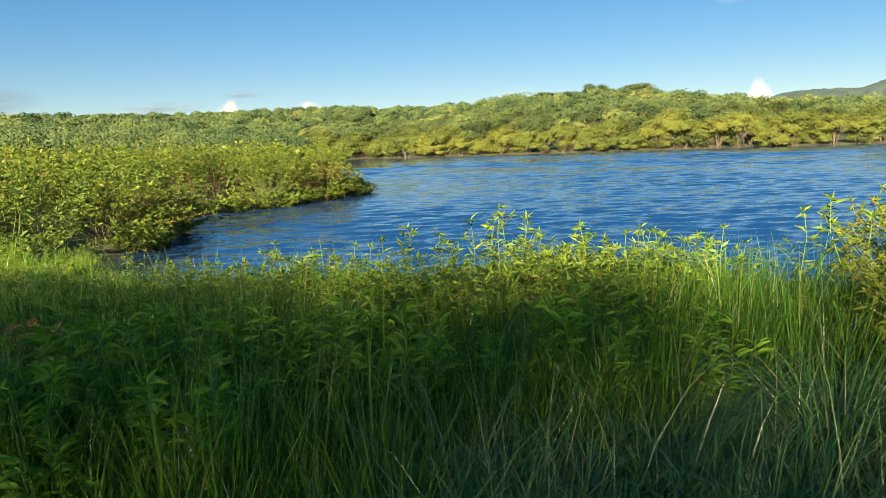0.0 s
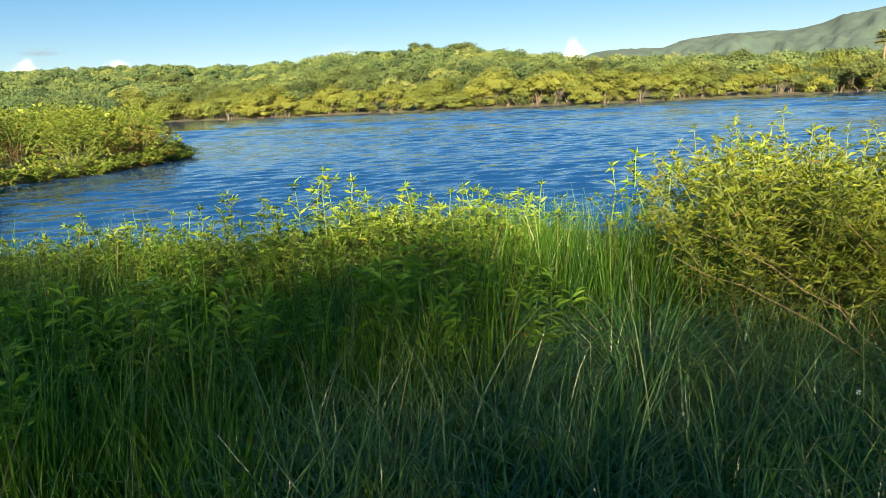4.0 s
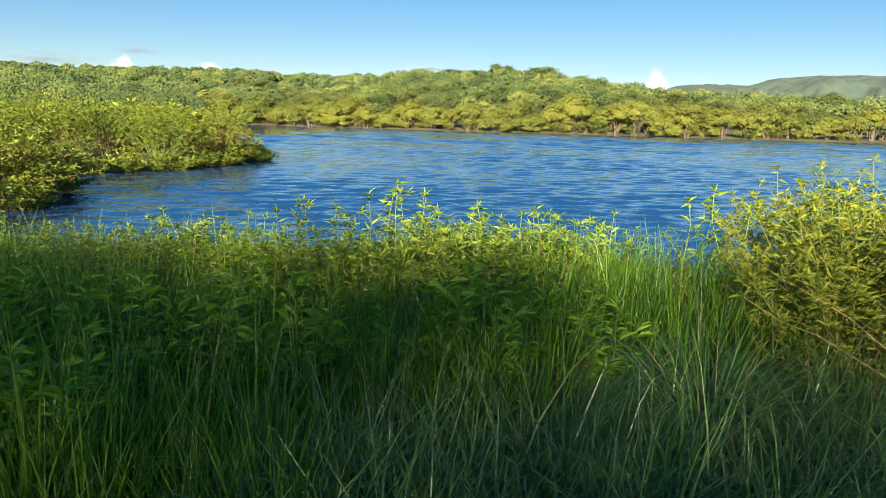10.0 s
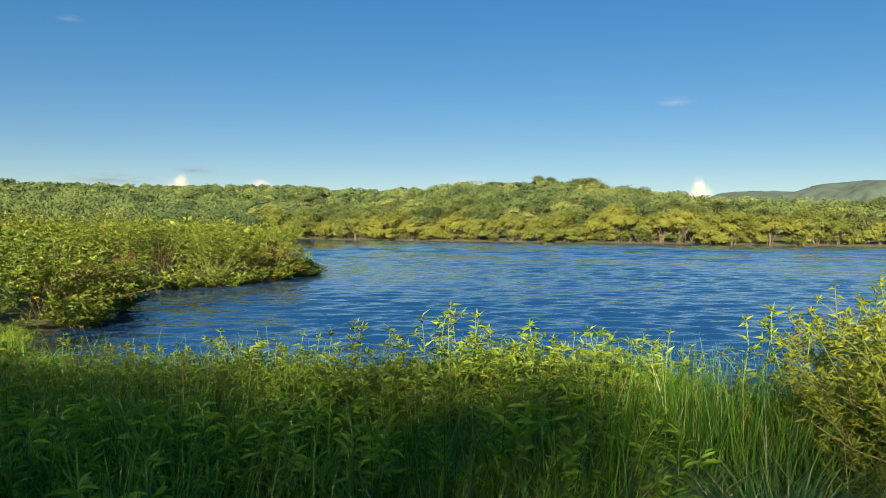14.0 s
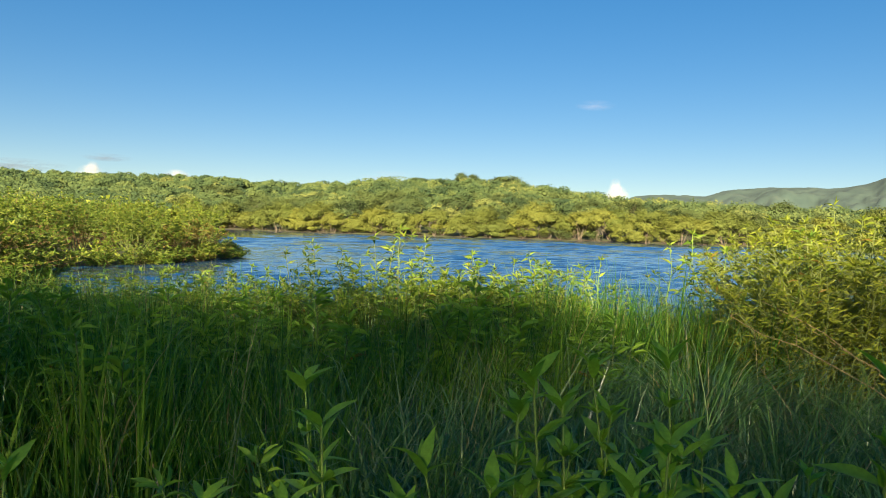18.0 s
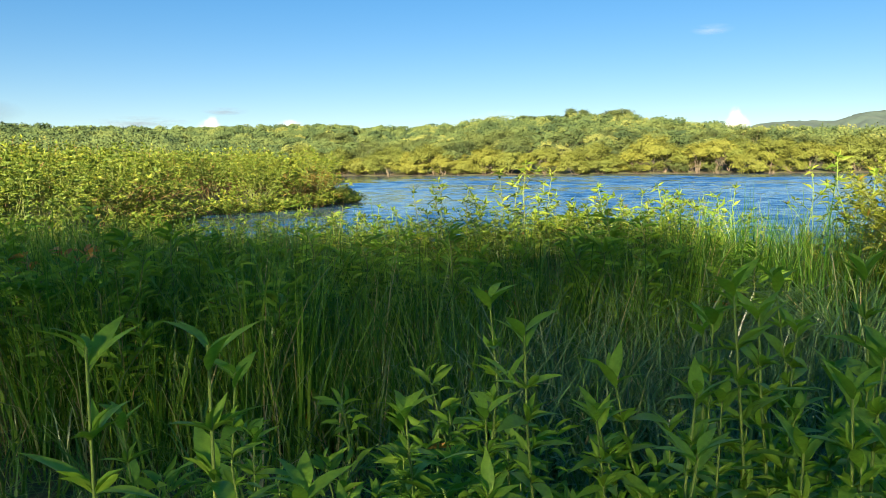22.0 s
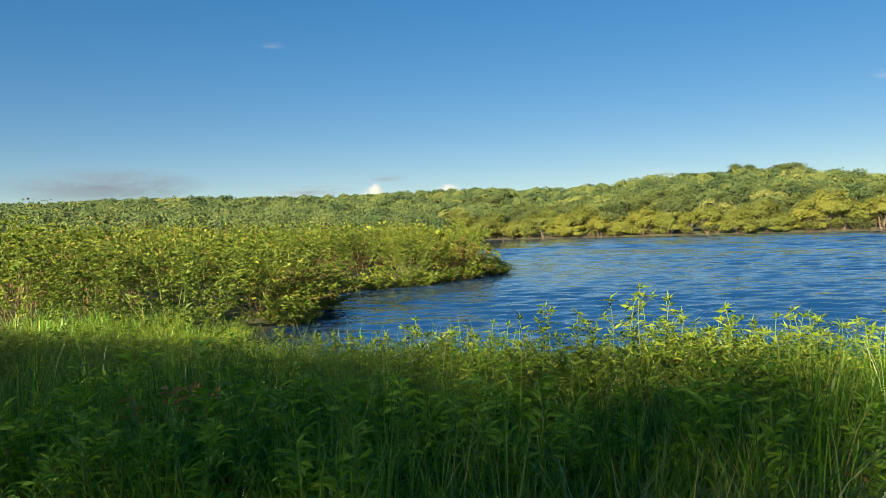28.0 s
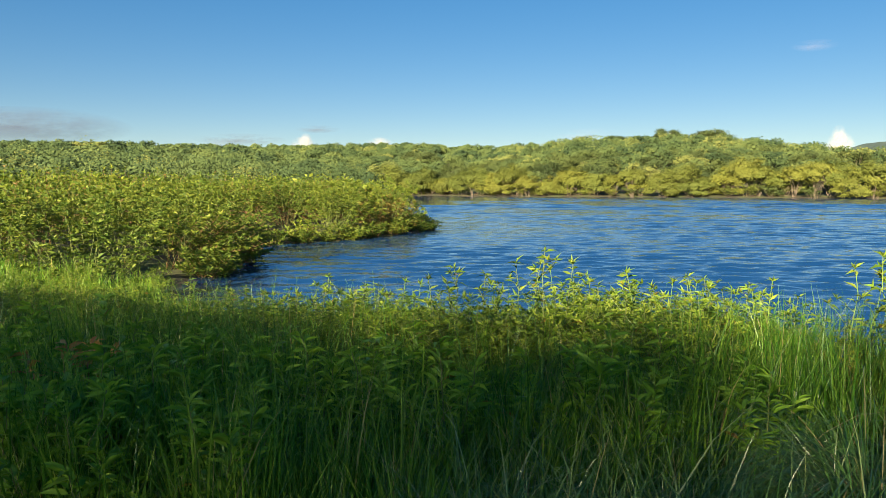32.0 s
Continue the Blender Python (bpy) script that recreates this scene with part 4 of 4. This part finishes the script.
# close weeds: every leaf by itself
def make_leafy_weed(name, seed, height, shoots, label, group, leaf=0.066, low=0.35, gap=0.045, spread=0.17, sag=0.02, flat=0.0):
    rs = np.random.default_rng(seed)
    root = tagged(new(name), label, "weed", group)
    for s in range(shoots):
        th = 2 * np.pi * (s + rs.uniform(0, 0.7)) / shoots
        out = spread * rs.uniform(0.5, 1) * (s > 0) + 0.015
        tall = height * (1 if s == 0 else rs.uniform(0.72, 0.98))
        line = bent((0.02 * math.cos(th), 0.02 * math.sin(th), -0.05), (math.cos(th) * out, math.sin(th) * out, tall), sag, 8, rs, 0.007)
        stem = part("stem", tri_mesh("stem", *tube(line, np.linspace(0.0042, 0.0015, 8), 6), M_GREEN, True), root)
        turn = rs.uniform(0, 6.28)
        nodes = np.arange(low, 0.955, gap / height)
        small_at, small_way = [], []
        for t in np.concatenate([nodes, [0.975, 0.982, 0.988, 0.994, 1.0]]):
            p = np.array([np.interp(t, np.linspace(0, 1, 8), line[:, c]) for c in range(3)])
            tip = t > 0.96
            for q in range(1 if tip else 2):
                ph = turn + q * math.pi + rs.normal(0, 0.25)
                tilt = rs.uniform(0.7, 1.25) - flat if tip else rs.uniform(0.1, 0.75)
                size = leaf * rs.uniform(0.75, 1.2) * (0.85 if tip else 1.0)
                one = part("leaf", LEAF_MESH[rs.integers(len(LEAF_MESH))], root)
                one.matrix_basis = Matrix.Translation(p) @ Euler((rs.normal(0, 0.25), -tilt, ph)).to_matrix().to_4x4() @ Matrix.Diagonal([size] * 3 + [1])
                if not tip:
                    for _ in range(3):
                        small_at.append(p)
                        small_way.append((math.cos(ph + rs.normal(0, 0.5)), math.sin(ph + rs.normal(0, 0.5)), rs.uniform(0.5, 1.6)))
            turn += 1.4 + rs.normal(0, 0.3)
        size = leaf * 0.55 * rs.uniform(0.6, 1.2, len(small_at))
        tagged(part("young_leaves", tri_mesh("young_leaves", *leaves(np.array(small_at), np.array(small_way), size, size * 0.3, FINE, rs), M_BROAD), root), kind="stuff")
    return root


def leaf_mesh(seed):
    """A lance-shaped leaf one unit long, folded along its midrib and curling down."""
    rs = np.random.default_rng(seed)
    u = np.linspace(0, 1, 7)
    w = 0.15 * np.sin(np.pi * np.clip(u, 0, 1) ** 0.8) ** 1.1 + 0.004
    drop = -rs.uniform(0.15, 0.4) * u ** 2
    v = np.concatenate([np.stack([u, -w, drop + w * 0.3], -1), np.stack([u, 0 * u, drop], -1), np.stack([u, w, drop + w * 0.3], -1)])
    i = np.arange(6)
    f = np.concatenate([np.stack(q, -1) for b in (0, 7) for q in ((i + b, i + b + 1, i + b + 8), (i + b, i + b + 8, i + b + 7))])
    return tri_mesh("leaf", v, f, M_BROAD, True)


LEAF_MESH = [leaf_mesh(200 + i) for i in range(4)]
NEAR_LABEL = "broad-leaved green weed standing in the shade"
FILL = [make_shrub("young_weed", 160 + i, 0.8, 0.45, 5, 40, 0.055, 0.3, M_BROAD, "young broad-leaved green weed in the shade", "weed", "young weeds close by", FINE, 0.0, M_GREEN, 0.3, True, 0.0, 0.2) for i in range(3)]
placed(FILL, scatter(52, lambda x, y: y > 0.5 + 0.1 * abs(x), (-1.0, 0.85, 0.5, 1.3), 0.13, rs), rs, 0.8, 1.02)
near_kinds = [make_leafy_weed("broad_weed", 100 + i, 0.95, n, NEAR_LABEL, "weeds close by") for i, n in enumerate((2, 3, 4, 3))]
TOPS = [(-0.11, 0.72, 1.29), (0.11, 0.76, 1.3), (-0.67, 0.36, 1.39), (-0.57, 0.44, 1.33), (-0.31, 0.72, 1.31), (-0.47, 0.76, 1.23), (0.14, 0.97, 1.26), (-0.36, 0.83, 1.32),
        (-0.69, 0.63, 1.3), (-0.07, 0.62, 1.28), (-0.74, 0.27, 1.37), (-0.64, 0.1, 1.44), (0.12, 0.5, 1.3), (0.27, 0.62, 1.3), (0.3, 0.85, 1.33), (0.42, 0.65, 1.25),
        (-0.2, 0.95, 1.12), (-0.55, 0.95, 1.1), (0.0, 0.9, 1.2), (0.5, 0.95, 1.2), (-0.85, 0.7, 1.2), (-0.28, 0.52, 1.15), (0.05, 0.4, 1.2), (-0.4, 0.55, 1.1),
        (-0.15, 0.55, 1.36), (0.07, 0.55, 1.33), (-0.02, 0.74, 1.36), (0.2, 0.8, 1.34), (0.02, 0.62, 1.4), (0.11, 0.7, 1.38), (0.33, 0.6, 1.37), (0.42, 0.52, 1.36),
        (0.22, 0.46, 1.32)]
NEAR_KIND = (1, 2, 0, 1, 3, 1, 2, 1, 1, 2, 0, 0, 2, 3, 1, 2, 3, 1, 2, 3, 0, 1, 3, 1, 2, 2, 3, 2, 3, 2, 3, 2, 1)
placed(near_kinds, [(x, y, k, (z - 0.4) / 0.95) for (x, y, z), k in zip(TOPS, NEAR_KIND)], rs, 0.99, 1.01)

TALL_LABEL = "tall leafy shoot standing above the bank weeds against the water"
tall_kinds = [make_weed("tall_shoot", 140 + i, 1.2, 0.26, 2, 0.078, 0.25, M_WEED, TALL_LABEL, "weed", "tall shoots at the water's edge", 4, 0.045, 8, 0.5, stem=M_GREEN, flat=0.05) for i in range(3)]
SHOOTS = [(-.06, 6.0, 1.37), (.37, 5.5, 1.42), (.86, 5.35, 1.42), (.6, 5.6, 1.3), (2.05, 4.8, 1.58), (1.72, 5.05, 1.54), (-1.4, 6.2, 1.25), (-2.1, 6.4, 1.22), (1.25, 5.3, 1.3), (2.35, 4.5, 1.62)]
placed(tall_kinds, [(x, y, i % 3, (z + 0.06 - ground_z(x, y)) / 1.2) for i, (x, y, z) in enumerate(SHOOTS)], rs, 0.99, 1.01)

# small things on the bank
STAR = [make_leafy_weed("star_weed", 150 + i, 0.86, 1, "single broad-leaved shoot with a star of large leaves", "star-topped shoots", 0.125, 0.8, 0.045, 0.05, 0.03, 0.55) for i in range(2)]
placed(STAR, [(-1.05, 3.96, 0, 1.0), (0.75, 4.2, 1, 0.74), (-2.1, 3.5, 0, 0.95), (-2.9, 4.2, 1, 1.05), (-1.7, 4.5, 1, 0.98)], rs, 0.99, 1.01)
WITHERED = [make_shrub("withered_weed", 180 + i, 0.75, 0.22, 3, 16, 0.075, 0.4, M_ORANGE, "withered weed shoot with orange-brown leaves", "weed", "withered shoots", FINE, 0.0, M_RED, 0.6, True) for i in range(2)]
placed(WITHERED, [(0.05, 4.78, 0, 0.98), (0.29, 4.8, 1, 1.0), (0.9, 4.75, 0, 0.95), (-2.78, 3.5, 1, 1.15), (-2.7, 3.75, 0, 1.3), (2.3, 4.9, 1, 1.1)], rs, 0.98, 1.02)
HOLLOW = [make_shrub("hollow_plant", 184 + i, 0.24, 0.42, 8, 8, 0.075, 0.75, M_BROAD, "low round-leaved green plant in the dark hollow", "plant", "low plants in the hollow", FINE, 0.0, M_GREEN, 0.4, True) for i in range(2)]
placed(HOLLOW, scatter(18, lambda x, y: True, (-1.4, 0.9, 2.45, 3.5), 0.2, rs), rs, 0.8, 1.3)
M_PETAL = leaf_material("white_petals", (0.7, 0.7, 0.66), (0.78, 0.78, 0.74), (0.82, 0.82, 0.8), None, 0, 0.2)


def make_flower(seed, x, y, tall):
    """A small white flower: thin stem, five petals round a yellow-green eye."""
    rs = np.random.default_rng(seed)
    root = tagged(new("flower"), "small white wild flower on a thin green stem", "flower", "white flowers in the hollow")
    root.location = (x, y, ground_z(x, y))
    top = np.array([0.02, -0.02, tall])
    part("stem", tri_mesh("stem", *tube(bent((0, 0, -0.03), top, 0.01, 5, rs, 0.003), np.linspace(0.002, 0.0012, 5), 5), M_GREEN, True), root)
    for i in range(5):
        a = 1.257 * i
        way = np.array([[math.cos(a), -0.5, math.sin(a) + 0.2]])
        part("petal", tri_mesh("petal", *leaves(top[None], way, np.array([0.016]), np.array([0.011]), FINE, rs), M_PETAL), root)
    part("eye", tri_mesh("eye", *tube(np.array([top, top + (0, -0.003, 0.002)]), np.array([0.004, 0.002]), 6), M_STRAW, True), root)


for i, (x, y, z) in enumerate([(-0.03, 3.3, 0.56), (0.37, 3.4, 0.55), (1.95, 2.8, 0.74), (0.62, 3.6, 0.6)]):
    make_flower(190 + i, x, y, z - ground_z(x, y))


def make_stalk(seed, foot, tip):
    """A dead straw-coloured stalk leaning through the bush, with short broken twigs."""
    rs = np.random.default_rng(seed)
    root = tagged(new("dry_stalk"), "dead straw-brown stalk leaning through the bush", "stalk", "dead stalks in the bush")
    foot = np.array([foot[0], foot[1], ground_z(*foot[:2]) - 0.03])
    root.location = foot
    line = bent((0, 0, 0), np.array(tip) - foot, 0.08, 9, rs, 0.015)
    part("stem", tri_mesh("stem", *tube(line, np.linspace(0.0055, 0.002, 9), 6), M_STALK, True), root)
    for p in line[3:]:
        part("twig", tri_mesh("twig", *tube(np.array([p, p + rs.normal(0, 0.02, 3) + (0, 0, 0.015)]), np.array([0.002, 0.001]), 4), M_STALK, True), root)


M_STALK = bark_material("dry_stalk_bark", (0.2, 0.15, 0.06), (0.36, 0.28, 0.12), 40.0)
make_stalk(195, (2.75, 3.0), (1.6, 3.75, 1.13))
make_stalk(196, (2.85, 3.15), (1.85, 3.9, 1.2))
make_stalk(197, (3.1, 3.4), (2.45, 3.95, 1.42))
make_stalk(198, (3.0, 3.6), (2.1, 4.2, 1.1))

# unseen trees, added behind the camera to shade the bank
def make_shade_tree(name, seed, height, wide, count, label):
    rs = np.random.default_rng(seed)
    root = tagged(new(name), label, "tree", "row of trees behind")
    wood = [tube(bent((0, 0, -0.1), (0.2, 0, height * 0.6), 0, 6, rs, 0.08), np.linspace(0.22, 0.12, 6), 7)]
    for b in range(14):
        th = rs.uniform(0, 6.28)
        tip = np.array([math.cos(th) * wide * 0.45, math.sin(th) * wide * 0.4, height * rs.uniform(0.55, 0.95)])
        wood.append(tube(bent((0.1, 0, height * rs.uniform(0.2, 0.58)), tip, 0.3, 5, rs, 0.1), np.linspace(0.07, 0.015, 5), 5))
    part("trunk", tri_mesh("trunk", *join(*wood), M_BARK, True), root)
    u = rs.uniform(-1, 1, (count, 2))
    top = height * (1 - 0.03 * u[:, 0] ** 2) - 0.25 * np.abs(np.sin(u[:, 0] * 7 + seed) * np.cos(u[:, 1] * 6))
    at = np.column_stack([u * wide * np.array([0.5, 0.15]), top * (1 - 0.88 * rs.uniform(0, 1, count) ** 1.15)])
    size = 0.159 * rs.uniform(0.7, 1.3, count)
    part("crown", tri_mesh("crown", *leaves(at, rs.normal(0, 1, (count, 3)), size, size * 0.55, COARSE, rs), M_DARK), root)
    return root


back_kinds = [make_shade_tree("row_tree", 120 + i, 10.0, 5.2, 14000, "unseen tall leafy tree added behind to shade the bank") for i in range(2)]
for i in range(16):
    x = -30 + 2.7 * i
    # tops set so that the shade line falls across the bank weeds
    top = float(np.interp(x, [-50, -15, -12, -9, -6.2, -3.5, 0, 12], [11.2, 11.1, 10.9, 10.65, 10.62, 9.8, 9.3, 9.1]))
    m = pose(x, -24.0, ground_z(x, -24.0), 0, 0, 180 * (i // 2 % 2)) @ Matrix.Scale(top / 10.0, 4)
    ob = back_kinds[i] if i < 2 else copy_thing(back_kinds[i % 2], m)
    ob.matrix_basis = m
